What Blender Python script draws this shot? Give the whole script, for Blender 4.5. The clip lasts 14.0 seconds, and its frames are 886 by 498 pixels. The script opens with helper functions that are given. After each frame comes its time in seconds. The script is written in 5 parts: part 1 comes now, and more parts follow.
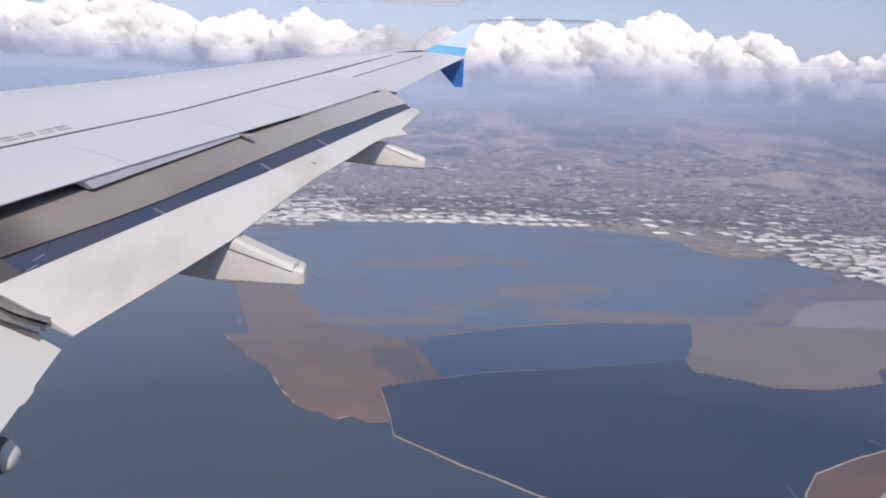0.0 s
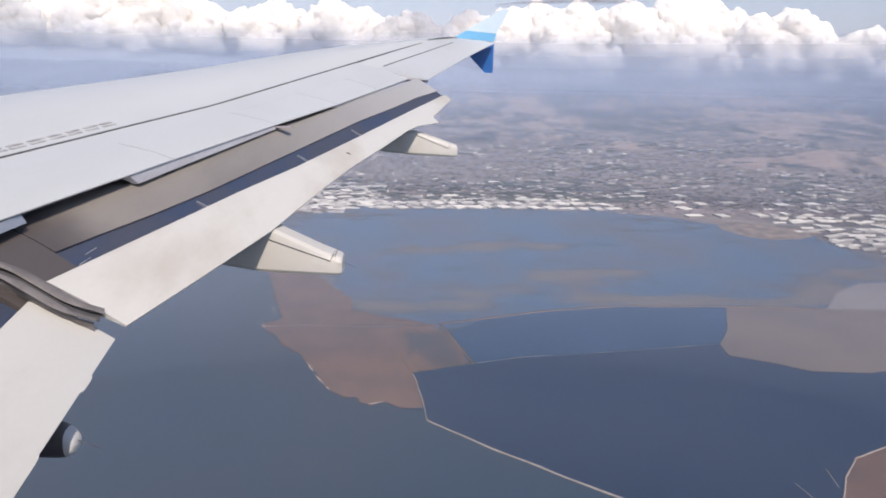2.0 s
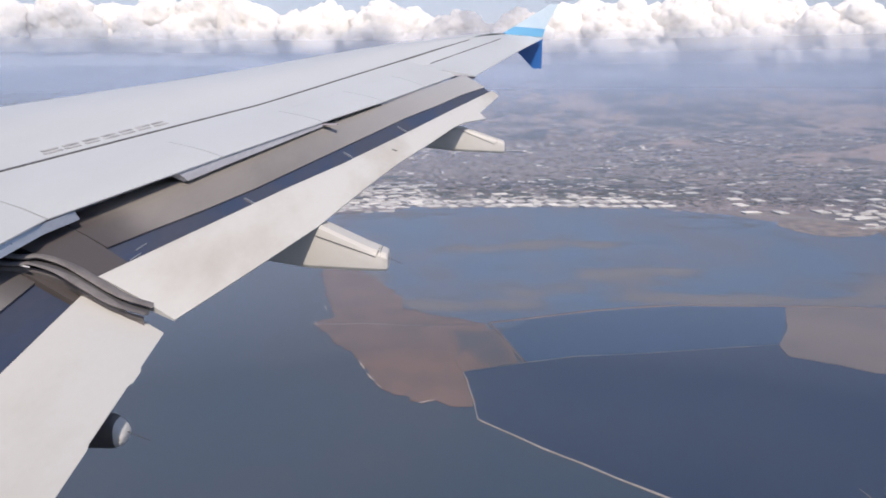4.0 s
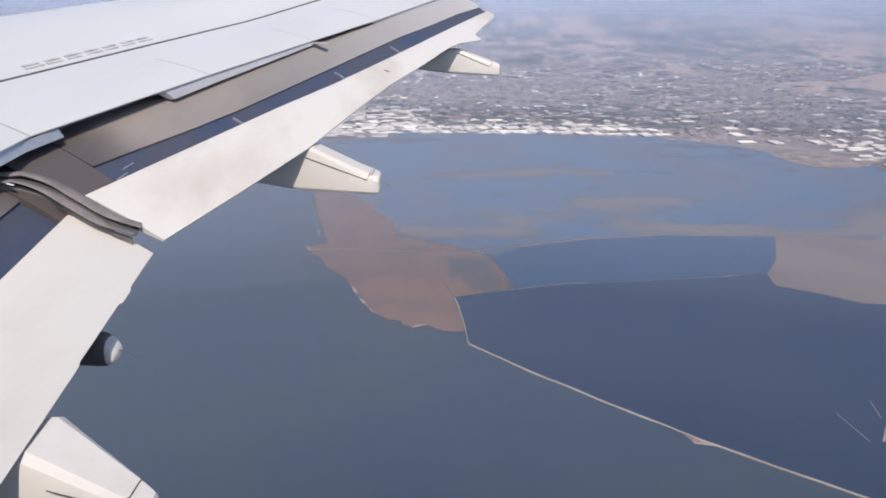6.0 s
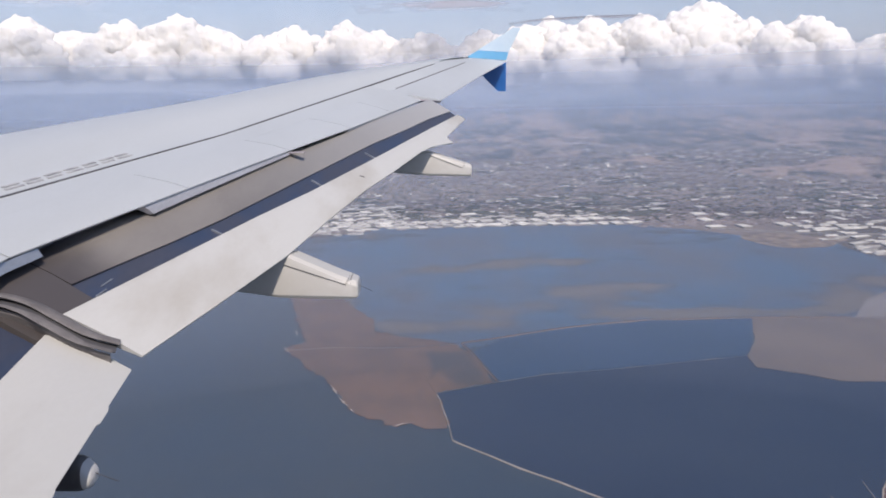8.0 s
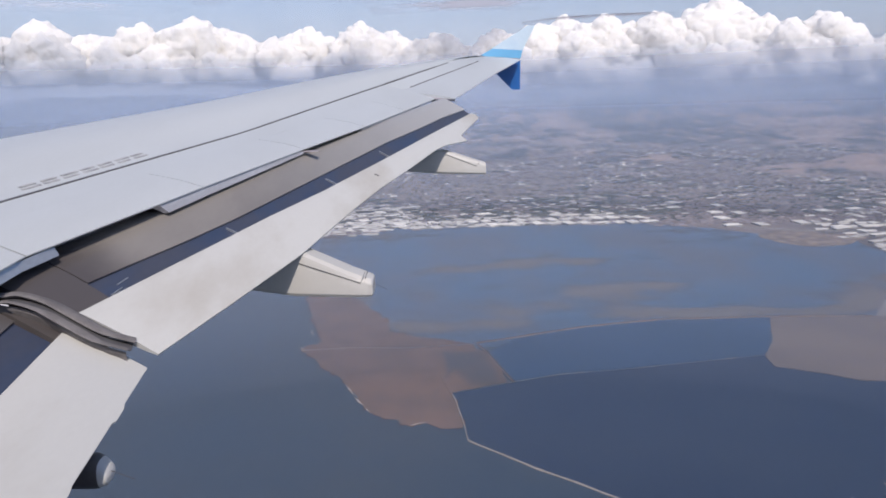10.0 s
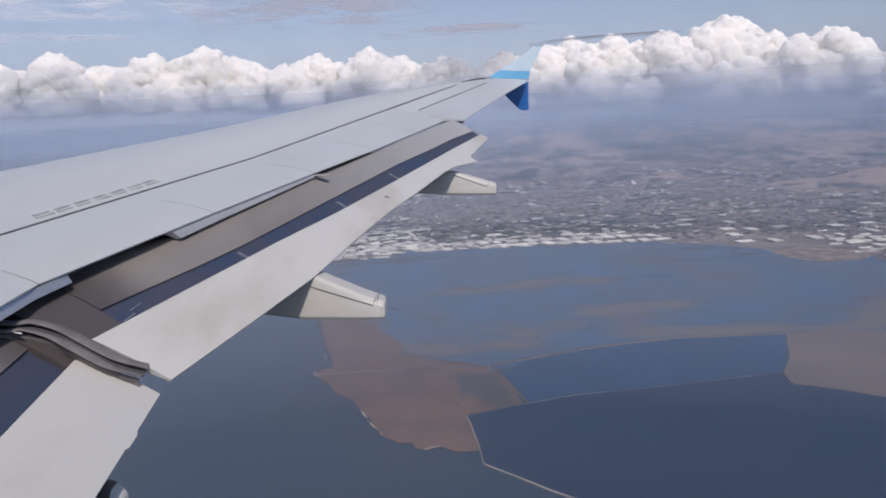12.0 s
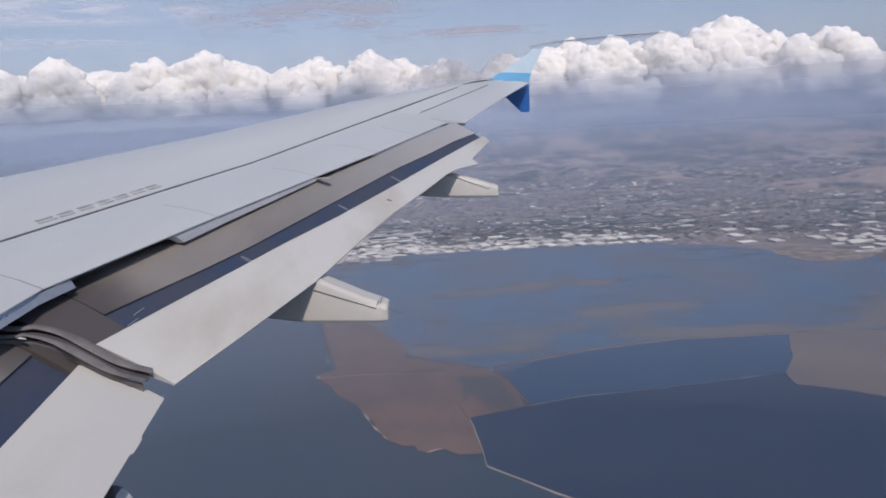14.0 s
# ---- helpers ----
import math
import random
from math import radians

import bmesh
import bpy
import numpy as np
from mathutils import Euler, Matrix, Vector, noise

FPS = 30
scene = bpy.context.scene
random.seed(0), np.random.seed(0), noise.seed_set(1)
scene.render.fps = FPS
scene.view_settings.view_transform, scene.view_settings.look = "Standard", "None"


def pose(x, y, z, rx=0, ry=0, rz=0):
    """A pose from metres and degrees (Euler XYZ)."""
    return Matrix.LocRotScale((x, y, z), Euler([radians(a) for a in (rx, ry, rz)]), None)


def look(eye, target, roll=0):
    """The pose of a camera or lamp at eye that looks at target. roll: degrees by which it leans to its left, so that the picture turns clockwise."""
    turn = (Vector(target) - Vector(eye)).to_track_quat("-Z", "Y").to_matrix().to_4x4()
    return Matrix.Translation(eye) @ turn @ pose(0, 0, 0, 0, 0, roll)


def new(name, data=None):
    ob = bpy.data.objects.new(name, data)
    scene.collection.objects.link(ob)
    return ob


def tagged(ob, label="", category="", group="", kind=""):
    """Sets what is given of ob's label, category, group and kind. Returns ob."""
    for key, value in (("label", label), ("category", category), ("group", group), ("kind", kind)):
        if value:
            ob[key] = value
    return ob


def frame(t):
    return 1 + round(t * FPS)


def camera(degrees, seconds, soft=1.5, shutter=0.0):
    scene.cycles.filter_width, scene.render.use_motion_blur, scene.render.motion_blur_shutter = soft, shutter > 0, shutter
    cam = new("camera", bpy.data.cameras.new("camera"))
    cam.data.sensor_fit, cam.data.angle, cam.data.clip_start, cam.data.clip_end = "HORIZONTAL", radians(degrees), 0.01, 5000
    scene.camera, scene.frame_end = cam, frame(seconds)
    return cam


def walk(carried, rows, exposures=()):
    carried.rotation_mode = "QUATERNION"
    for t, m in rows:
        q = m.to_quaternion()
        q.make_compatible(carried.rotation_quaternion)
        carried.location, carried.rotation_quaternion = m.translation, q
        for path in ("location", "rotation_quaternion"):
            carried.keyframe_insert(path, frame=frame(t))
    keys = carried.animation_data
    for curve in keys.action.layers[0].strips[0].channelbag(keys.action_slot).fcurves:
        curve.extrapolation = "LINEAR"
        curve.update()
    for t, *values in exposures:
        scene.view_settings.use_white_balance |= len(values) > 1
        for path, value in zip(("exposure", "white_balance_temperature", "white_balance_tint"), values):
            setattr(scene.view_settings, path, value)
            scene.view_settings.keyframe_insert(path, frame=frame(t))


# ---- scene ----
cam = camera(62.1, 14.0, soft=1.8)
PATH = [
    (0, (0.133, -0.056, 0.037), (0.314, 1.89, -0.387), 2.2),
    (0.5, (0.098, -0.116, 0.061), (0.28, 1.82, -0.41), 1.4),
    (1, (0.108, -0.113, 0.063), (0.271, 1.837, -0.351), 1.2),
    (1.5, (0.1, -0.089, 0.047), (0.303, 1.841, -0.438), 2.5),
    (2, (0.096, -0.131, 0.071), (0.194, 1.812, -0.393), 0.9),
    (2.5, (0.094, 0.024, -0.007), (0.01, 1.968, -0.471), -1.0),
    (2.7, (0.117, 0.005, -0.012), (0.02, 1.948, -0.475), -0.7),
    (4.8, (0.133, -0.1, 0.06), (0.123, 1.841, -0.421), 0.0),
    (5, (0.127, -0.097, 0.039), (0.094, 1.837, -0.469), -0.2),
    (5.5, (0.126, -0.054, 0.004), (0.098, 1.857, -0.588), -0.2),
    (6, (0.139, -0.068, 0.012), (0.122, 1.82, -0.647), 0.6),
    (6.5, (0.133, -0.075, 0.01), (0.131, 1.813, -0.652), 0.2),
    (7, (0.131, -0.099, 0.033), (0.146, 1.831, -0.491), -2.6),
    (7.5, (0.132, -0.087, 0.043), (0.18, 1.867, -0.381), -1.1),
    (8, (0.134, -0.101, 0.074), (0.178, 1.855, -0.339), -1.2),
    (10.5, (0.133, -0.072, 0.042), (0.128, 1.885, -0.37), -1.9),
    (11, (0.128, -0.071, 0.034), (0.12, 1.888, -0.368), -2.2),
    (11.5, (0.123, -0.07, 0.035), (0.109, 1.894, -0.344), -2.4),
    (12, (0.134, -0.064, 0.042), (0.109, 1.905, -0.311), -2.9),
    (12.5, (0.125, -0.054, 0.038), (0.086, 1.914, -0.316), -3.2),
    (13, (0.127, -0.054, 0.036), (0.082, 1.913, -0.322), -3.3),
    (13.5, (0.13, -0.053, 0.031), (0.089, 1.916, -0.318), -3.4),
    (14, (0.125, -0.061, 0.043), (0.096, 1.908, -0.303), -3.3),
]

EXPOSURES = [(0.0, 0.1, 6940, 15.5), (0.5, 0.18, 6940, 15.5), (1.0, 0.03, 6940, 15.5), (1.5, 0.12, 6940, 15.5), (2.0, 0.20, 7250, 15.5), (2.5, 0.13, 7200, 15.5), (5.0, 0.14, 7200, 15.5), (6.0, 0.36, 7200, 15.5), (6.5, 0.46, 7300, 15.5), (7.0, 0.42, 7400, 15.5), (7.5, 0.14, 7200, 15.5), (8.0, 0.0, 7000, 15.5), (10.5, -0.1, 6800, 15.5), (12.5, -0.35, 6800, 15.5), (14.0, -0.35, 6800, 15.5)]
walk(cam, [(t, look(eye, target, roll)) for t, eye, target, roll in PATH], EXPOSURES)

# ---- daylight: high sun from behind the aircraft, blue sky ----
TO_SUN = Vector((0.20, -0.61, 0.77)).normalized()
world = bpy.data.worlds.new("world")
scene.world = world
world.use_nodes = True
sky = world.node_tree.nodes.new("ShaderNodeTexSky")
sky.sky_type, sky.sun_disc = "NISHITA", False
sky.sun_elevation, sky.sun_rotation = math.asin(TO_SUN.z), math.atan2(TO_SUN.x, TO_SUN.y)
sky.altitude, sky.air_density, sky.dust_density, sky.ozone_density = 900, 1.0, 2.2, 4.0
world.node_tree.links.new(sky.outputs[0], world.node_tree.nodes["Background"].inputs[0])
world.node_tree.nodes["Background"].inputs[1].default_value = 0.13
sun = new("sun", bpy.data.lights.new("sun", "SUN"))
sun.data.energy, sun.data.angle, sun.data.color = 3.1, radians(0.53), (1.0, 0.94, 0.85)
sun.matrix_world = look(TO_SUN * 60, (0, 0, 0))


# ---- materials ----
def surface(name, a, b, big=1.0, fine=20.0, rough=0.5, metal=0.0, bump=0.1, stretch=(1, 1, 1), c=None, spread=(0.38, 0.62), per_piece=0.0, coat=0.0, lift=0.02, grainy=0.055):
    """Two colours mixed by large stains, broken up by fine grain, with relief; all in metres of the world."""
    m = bpy.data.materials.new(name)
    m.use_nodes = True
    n, l = m.node_tree.nodes, m.node_tree.links
    bsdf = n["Principled BSDF"]
    bsdf.inputs["Metallic"].default_value = metal
    bsdf.inputs["Coat Weight"].default_value = coat
    geo = n.new("ShaderNodeNewGeometry")
    mp = n.new("ShaderNodeMapping")
    mp.inputs["Scale"].default_value = stretch
    l.new(geo.outputs["Position"], mp.inputs["Vector"])

    def noise_at(scale, detail, rgh):
        t = n.new("ShaderNodeTexNoise")
        t.inputs["Scale"].default_value, t.inputs["Detail"].default_value, t.inputs["Roughness"].default_value = scale, detail, rgh
        l.new(mp.outputs[0], t.inputs["Vector"])
        return t
    n1, n2 = noise_at(big, 5, 0.6), noise_at(fine, 3, 0.55)
    ramp = n.new("ShaderNodeMapRange")
    ramp.interpolation_type = "SMOOTHSTEP"
    ramp.inputs["From Min"].default_value, ramp.inputs["From Max"].default_value = spread
    l.new(n1.outputs["Fac"], ramp.inputs["Value"])
    mix = n.new("ShaderNodeMix")
    mix.data_type = "RGBA"
    mix.inputs[6].default_value, mix.inputs[7].default_value = (*a, 1), (*b, 1)
    l.new(ramp.outputs[0], mix.inputs[0])
    out = mix.outputs[2]
    grain = n.new("ShaderNodeMapRange")
    grain.inputs["From Min"].default_value, grain.inputs["From Max"].default_value = 0.3, 0.7
    grain.inputs["To Min"].default_value, grain.inputs["To Max"].default_value = (1 - grainy, 1 + grainy) if c is None else (0.0, 1.0)
    l.new(n2.outputs["Fac"], grain.inputs["Value"])
    if c is None:
        mul = n.new("ShaderNodeVectorMath")
        mul.operation = "SCALE"
        l.new(out, mul.inputs[0]), l.new(grain.outputs[0], mul.inputs["Scale"])
        out = mul.outputs[0]
    else:
        mix2 = n.new("ShaderNodeMix")
        mix2.data_type = "RGBA"
        mix2.inputs[7].default_value = (*c, 1)
        l.new(out, mix2.inputs[6]), l.new(grain.outputs[0], mix2.inputs[0])
        out = mix2.outputs[2]
    if per_piece:
        info = n.new("ShaderNodeObjectInfo" if per_piece > 0 else "ShaderNodeNewGeometry")
        rr = n.new("ShaderNodeMapRange")
        rr.inputs["To Min"].default_value, rr.inputs["To Max"].default_value = 1 - abs(per_piece), 1 + abs(per_piece) * 0.35
        l.new(info.outputs["Random" if per_piece > 0 else "Random Per Island"], rr.inputs["Value"])
        mul2 = n.new("ShaderNodeVectorMath")
        mul2.operation = "SCALE"
        l.new(out, mul2.inputs[0]), l.new(rr.outputs[0], mul2.inputs["Scale"])
        out = mul2.outputs[0]
    l.new(out, bsdf.inputs["Base Color"])
    r2 = n.new("ShaderNodeMapRange")
    r2.inputs["To Min"].default_value, r2.inputs["To Max"].default_value = max(rough - 0.08, 0.02), min(rough + 0.08, 1)
    l.new(n1.outputs["Fac"], r2.inputs["Value"]), l.new(r2.outputs[0], bsdf.inputs["Roughness"])
    if bump:
        bp = n.new("ShaderNodeBump")
        bp.inputs["Strength"].default_value, bp.inputs["Distance"].default_value = bump, lift
        l.new(n2.outputs["Fac"], bp.inputs["Height"]), l.new(bp.outputs[0], bsdf.inputs["Normal"])
    return m


wing_paint = surface("wing_paint", (0.555, 0.590, 0.614), (0.518, 0.550, 0.570), 0.5, 60, 0.42, 0, 0.0, (1, 0.35, 1), lift=0.004, grainy=0.012)
flap_paint = surface("flap_paint", (0.592, 0.598, 0.586), (0.485, 0.472, 0.442), 1.3, 50, 0.45, 0, 0.0, (1, 0.4, 1), lift=0.004, grainy=0.012, spread=(0.47, 0.74))
fairing_paint = surface("fairing_paint", (0.645, 0.647, 0.638), (0.575, 0.570, 0.548), 2.2, 40, 0.42, 0, 0.0, (0.6, 1, 1), lift=0.004, grainy=0.012)
taupe_metal = surface("weathered_taupe_skin", (0.315, 0.294, 0.276), (0.250, 0.235, 0.226), 1.1, 45, 0.36, 0.2, 0.0, (1, 0.3, 1), lift=0.004, grainy=0.015)


def pale_along_span(m, y0, y1, pale_tone):
    """The weathered skin pales along the span, from y0 to y1."""
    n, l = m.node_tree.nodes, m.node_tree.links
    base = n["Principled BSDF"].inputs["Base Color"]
    base_tone = base.links[0].from_socket
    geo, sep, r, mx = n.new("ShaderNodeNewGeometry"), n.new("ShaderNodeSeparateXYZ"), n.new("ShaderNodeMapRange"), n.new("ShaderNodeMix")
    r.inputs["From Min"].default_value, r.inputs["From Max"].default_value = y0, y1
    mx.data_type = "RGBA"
    mx.inputs[7].default_value = (*pale_tone, 1)
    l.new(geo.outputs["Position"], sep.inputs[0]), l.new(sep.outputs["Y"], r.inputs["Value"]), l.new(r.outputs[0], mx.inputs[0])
    l.new(base_tone, mx.inputs[6]), l.new(mx.outputs[2], base)


# outboard, the grazing sheen of metal is painted in as a paler tone
pale_along_span(taupe_metal, 5.5, 11.2, (0.555, 0.550, 0.540))
pale_along_span(taupe_metal, 3.3, 2.5, (0.46, 0.44, 0.41))


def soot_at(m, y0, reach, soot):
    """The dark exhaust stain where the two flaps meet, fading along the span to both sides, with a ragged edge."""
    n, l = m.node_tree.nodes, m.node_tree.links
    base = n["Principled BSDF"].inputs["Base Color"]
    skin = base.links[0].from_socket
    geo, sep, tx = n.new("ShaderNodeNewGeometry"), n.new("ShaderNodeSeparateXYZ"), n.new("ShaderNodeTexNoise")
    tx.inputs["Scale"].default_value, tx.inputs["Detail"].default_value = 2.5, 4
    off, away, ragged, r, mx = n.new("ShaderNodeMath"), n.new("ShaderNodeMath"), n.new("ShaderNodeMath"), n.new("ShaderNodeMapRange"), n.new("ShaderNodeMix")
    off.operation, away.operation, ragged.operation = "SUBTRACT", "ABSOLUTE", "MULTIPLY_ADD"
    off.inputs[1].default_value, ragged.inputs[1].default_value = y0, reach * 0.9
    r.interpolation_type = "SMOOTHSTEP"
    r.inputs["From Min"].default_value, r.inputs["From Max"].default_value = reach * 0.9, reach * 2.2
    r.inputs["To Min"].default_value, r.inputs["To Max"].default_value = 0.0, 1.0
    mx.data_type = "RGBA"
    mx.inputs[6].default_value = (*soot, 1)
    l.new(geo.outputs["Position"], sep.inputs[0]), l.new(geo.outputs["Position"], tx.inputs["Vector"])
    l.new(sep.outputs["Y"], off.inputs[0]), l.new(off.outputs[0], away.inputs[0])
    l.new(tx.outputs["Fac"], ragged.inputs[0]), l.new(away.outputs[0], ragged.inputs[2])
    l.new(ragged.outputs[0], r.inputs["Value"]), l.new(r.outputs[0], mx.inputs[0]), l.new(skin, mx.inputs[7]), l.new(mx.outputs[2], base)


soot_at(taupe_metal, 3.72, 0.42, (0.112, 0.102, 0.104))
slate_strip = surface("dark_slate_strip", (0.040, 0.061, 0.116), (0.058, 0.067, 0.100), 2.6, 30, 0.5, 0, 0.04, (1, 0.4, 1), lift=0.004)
bare_metal = surface("bright_bare_metal", (0.55, 0.58, 0.62), (0.48, 0.50, 0.53), 3.0, 60, 0.28, 0.6, 0.02, (1, 0.3, 1), lift=0.003)
shade_taupe = surface("flap_shade_taupe", (0.088, 0.081, 0.090), (0.150, 0.138, 0.136), 3.0, 40, 0.5, 0.1, 0.05, (1, 0.5, 1), lift=0.004)
lip_grey = surface("pale_grey_lip", (0.47, 0.49, 0.54), (0.41, 0.42, 0.46), 3.0, 60, 0.4, 0.1, 0.0, (1, 0.3, 1))
rubber = surface("weathered_rubber", (0.205, 0.195, 0.198), (0.135, 0.128, 0.133), 4.0, 50, 0.7, 0, 0.08, lift=0.006)
cove_dark = surface("dark_cove_paint", (0.42, 0.39, 0.42), (0.32, 0.30, 0.34), 4.0, 40, 0.6, 0, 0.1, lift=0.006)
sealant = surface("dark_sealant", (0.10, 0.10, 0.11), (0.075, 0.075, 0.082), 8.0, 90, 0.7, 0, 0.05, lift=0.002)
faint_ink = surface("worn_grey_stencil", (0.32, 0.33, 0.355), (0.47, 0.475, 0.49), 9.0, 90, 0.6, 0, 0, lift=0.002)
fence_blue = surface("fence_deep_blue", (0.016, 0.135, 0.46), (0.020, 0.155, 0.50), 2.0, 40, 0.35, 0, 0, coat=0.2)
fence_sky = surface("fence_sky_blue", (0.15, 0.46, 0.76), (0.17, 0.49, 0.78), 2.0, 40, 0.4, 0, 0)
fence_pale = surface("fence_pale_blue", (0.58, 0.73, 0.86), (0.63, 0.77, 0.88), 2.0, 40, 0.4, 0, 0)

bay_water = surface("bay_water", (0.022, 0.042, 0.066), (0.040, 0.053, 0.065), 0.006, 0.10, 0.36, 0, 0.0, (1, 1, 1), lift=0.10, grainy=0.045, spread=(0.28, 0.72))
pond_water = surface("pond_water", (0.006, 0.019, 0.049), (0.018, 0.033, 0.062), 0.008, 0.12, 0.36, 0, 0.0, lift=0.08, grainy=0.05, spread=(0.28, 0.72))
blue_pond_water = surface("blue_pond_water", (0.010, 0.046, 0.110), (0.014, 0.046, 0.094), 0.012, 0.12, 0.36, 0, 0.0, lift=0.08, grainy=0.05, spread=(0.15, 0.85))
tan_flat = surface("tan_dried_flat", (0.29, 0.225, 0.185), (0.13, 0.115, 0.11), 0.09, 0.25, 0.9, 0, 0, spread=(0.4, 0.6))
marsh = surface("brown_marsh", (0.165, 0.112, 0.092), (0.092, 0.074, 0.072), 0.04, 0.35, 0.9, 0, 0.3, c=(0.128, 0.096, 0.084), lift=0.5)
red_mud = surface("red_brown_mud", (0.128, 0.080, 0.068), (0.095, 0.066, 0.060), 0.03, 0.3, 0.9, 0, 0.2, lift=0.4)
dry_pond = surface("grey_dried_pond", (0.160, 0.134, 0.125), (0.132, 0.114, 0.112), 0.015, 0.2, 0.85, 0, 0.1, lift=0.2)
salt_pan = surface("pale_salt_pan", (0.215, 0.20, 0.205), (0.185, 0.175, 0.185), 0.015, 0.2, 0.8, 0, 0.1, lift=0.2)
wet_levee = surface("wet_levee_earth", (0.06, 0.075, 0.10), (0.24, 0.225, 0.22), 0.022, 0.9, 0.9, 0, 0.3, spread=(0.47, 0.66), lift=0.3)
levee_earth = surface("pale_levee_earth", (0.34, 0.30, 0.27), (0.26, 0.225, 0.20), 0.05, 0.9, 0.9, 0, 0.3, lift=0.3)
shell_sand = surface("pale_shell_beach", (0.47, 0.44, 0.41), (0.24, 0.19, 0.17), 0.6, 2.0, 0.9, 0, 0.2, lift=0.2)
white_roof = surface("white_flat_roof", (0.84, 0.805, 0.735), (0.72, 0.69, 0.63), 0.05, 0.6, 0.7, 0, 0, per_piece=0.34)
pale_wall = surface("pale_tilt_up_wall", (0.42, 0.40, 0.37), (0.36, 0.34, 0.32), 0.05, 0.6, 0.8, 0, 0, per_piece=0.4)
pale_roofs = surface("pale_mixed_roofs", (0.74, 0.71, 0.66), (0.60, 0.58, 0.55), 0.02, 0.5, 0.8, 0, 0, per_piece=-0.6)
house_roofs = surface("mixed_house_roofs", (0.33, 0.286, 0.292), (0.215, 0.190, 0.205), 0.02, 0.5, 0.85, 0, 0, per_piece=-0.45)
tree_green = surface("dark_street_trees", (0.066, 0.076, 0.072), (0.090, 0.094, 0.090), 0.02, 0.6, 0.95, 0, 0, per_piece=-0.4)
lot_ground = surface("mixed_lots", (0.245, 0.205, 0.185), (0.125, 0.125, 0.128), 0.006, 0.2, 0.9, 0, 0, per_piece=-0.45)
road_pale = surface("pale_concrete_road", (0.30, 0.29, 0.28), (0.24, 0.235, 0.23), 0.03, 0.5, 0.9, 0, 0)


def cloud_material(name, albedo, depth):
    """Dense mist: light enters, wanders some tens of metres and leaves again."""
    m = bpy.data.materials.new(name)
    m.use_nodes = True
    n, l = m.node_tree.nodes, m.node_tree.links
    b = n["Principled BSDF"]
    b.inputs["Base Color"].default_value = (*albedo, 1)
    b.inputs["Roughness"].default_value, b.inputs["Specular IOR Level"].default_value = 1.0, 0.0
    b.inputs["Subsurface Weight"].default_value, b.inputs["Subsurface Scale"].default_value = 1.0, depth
    b.inputs["Subsurface Radius"].default_value = (1.0, 1.0, 1.0)
    geo, tx, bp = n.new("ShaderNodeNewGeometry"), n.new("ShaderNodeTexNoise"), n.new("ShaderNodeBump")
    tx.inputs["Scale"].default_value, tx.inputs["Detail"].default_value = 0.03, 6
    bp.inputs["Strength"].default_value, bp.inputs["Distance"].default_value = 0.25, 6
    l.new(geo.outputs["Position"], tx.inputs["Vector"]), l.new(tx.outputs["Fac"], bp.inputs["Height"])
    l.new(bp.outputs[0], b.inputs["Normal"])
    return m


cumulus_white = cloud_material("cumulus_white", (0.90, 0.882, 0.852), 90.0)



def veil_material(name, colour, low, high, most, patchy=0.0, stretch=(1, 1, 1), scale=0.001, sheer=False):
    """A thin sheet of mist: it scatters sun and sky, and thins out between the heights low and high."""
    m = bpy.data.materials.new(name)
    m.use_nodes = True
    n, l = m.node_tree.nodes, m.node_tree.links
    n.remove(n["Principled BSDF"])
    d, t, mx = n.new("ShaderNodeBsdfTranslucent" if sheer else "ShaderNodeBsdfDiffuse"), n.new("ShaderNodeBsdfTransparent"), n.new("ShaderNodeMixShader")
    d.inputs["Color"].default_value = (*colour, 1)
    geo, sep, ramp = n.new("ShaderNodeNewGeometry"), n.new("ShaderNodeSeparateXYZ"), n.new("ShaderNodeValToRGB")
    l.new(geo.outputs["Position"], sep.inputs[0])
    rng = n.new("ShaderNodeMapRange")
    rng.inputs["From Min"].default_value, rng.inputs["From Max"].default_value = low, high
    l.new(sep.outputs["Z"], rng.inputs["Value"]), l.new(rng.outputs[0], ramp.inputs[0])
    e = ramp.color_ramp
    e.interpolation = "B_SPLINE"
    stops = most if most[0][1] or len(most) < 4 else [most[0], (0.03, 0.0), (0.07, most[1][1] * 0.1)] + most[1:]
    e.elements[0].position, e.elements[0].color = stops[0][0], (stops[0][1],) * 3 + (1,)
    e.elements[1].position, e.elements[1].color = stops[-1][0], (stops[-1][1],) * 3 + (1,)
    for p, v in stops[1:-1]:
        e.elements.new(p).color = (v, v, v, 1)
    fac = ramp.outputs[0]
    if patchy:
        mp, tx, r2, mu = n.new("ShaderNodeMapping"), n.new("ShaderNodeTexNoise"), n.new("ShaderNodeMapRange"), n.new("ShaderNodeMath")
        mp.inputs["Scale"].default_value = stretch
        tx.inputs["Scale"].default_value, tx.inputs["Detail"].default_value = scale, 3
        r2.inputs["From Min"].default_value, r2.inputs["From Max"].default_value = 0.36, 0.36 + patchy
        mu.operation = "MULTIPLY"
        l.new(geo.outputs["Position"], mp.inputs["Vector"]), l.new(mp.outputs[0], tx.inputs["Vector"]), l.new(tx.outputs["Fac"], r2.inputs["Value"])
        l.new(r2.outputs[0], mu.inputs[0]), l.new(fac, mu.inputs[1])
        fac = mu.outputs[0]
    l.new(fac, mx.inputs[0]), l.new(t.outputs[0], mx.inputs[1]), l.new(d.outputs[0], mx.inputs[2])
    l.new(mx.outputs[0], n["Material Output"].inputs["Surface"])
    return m


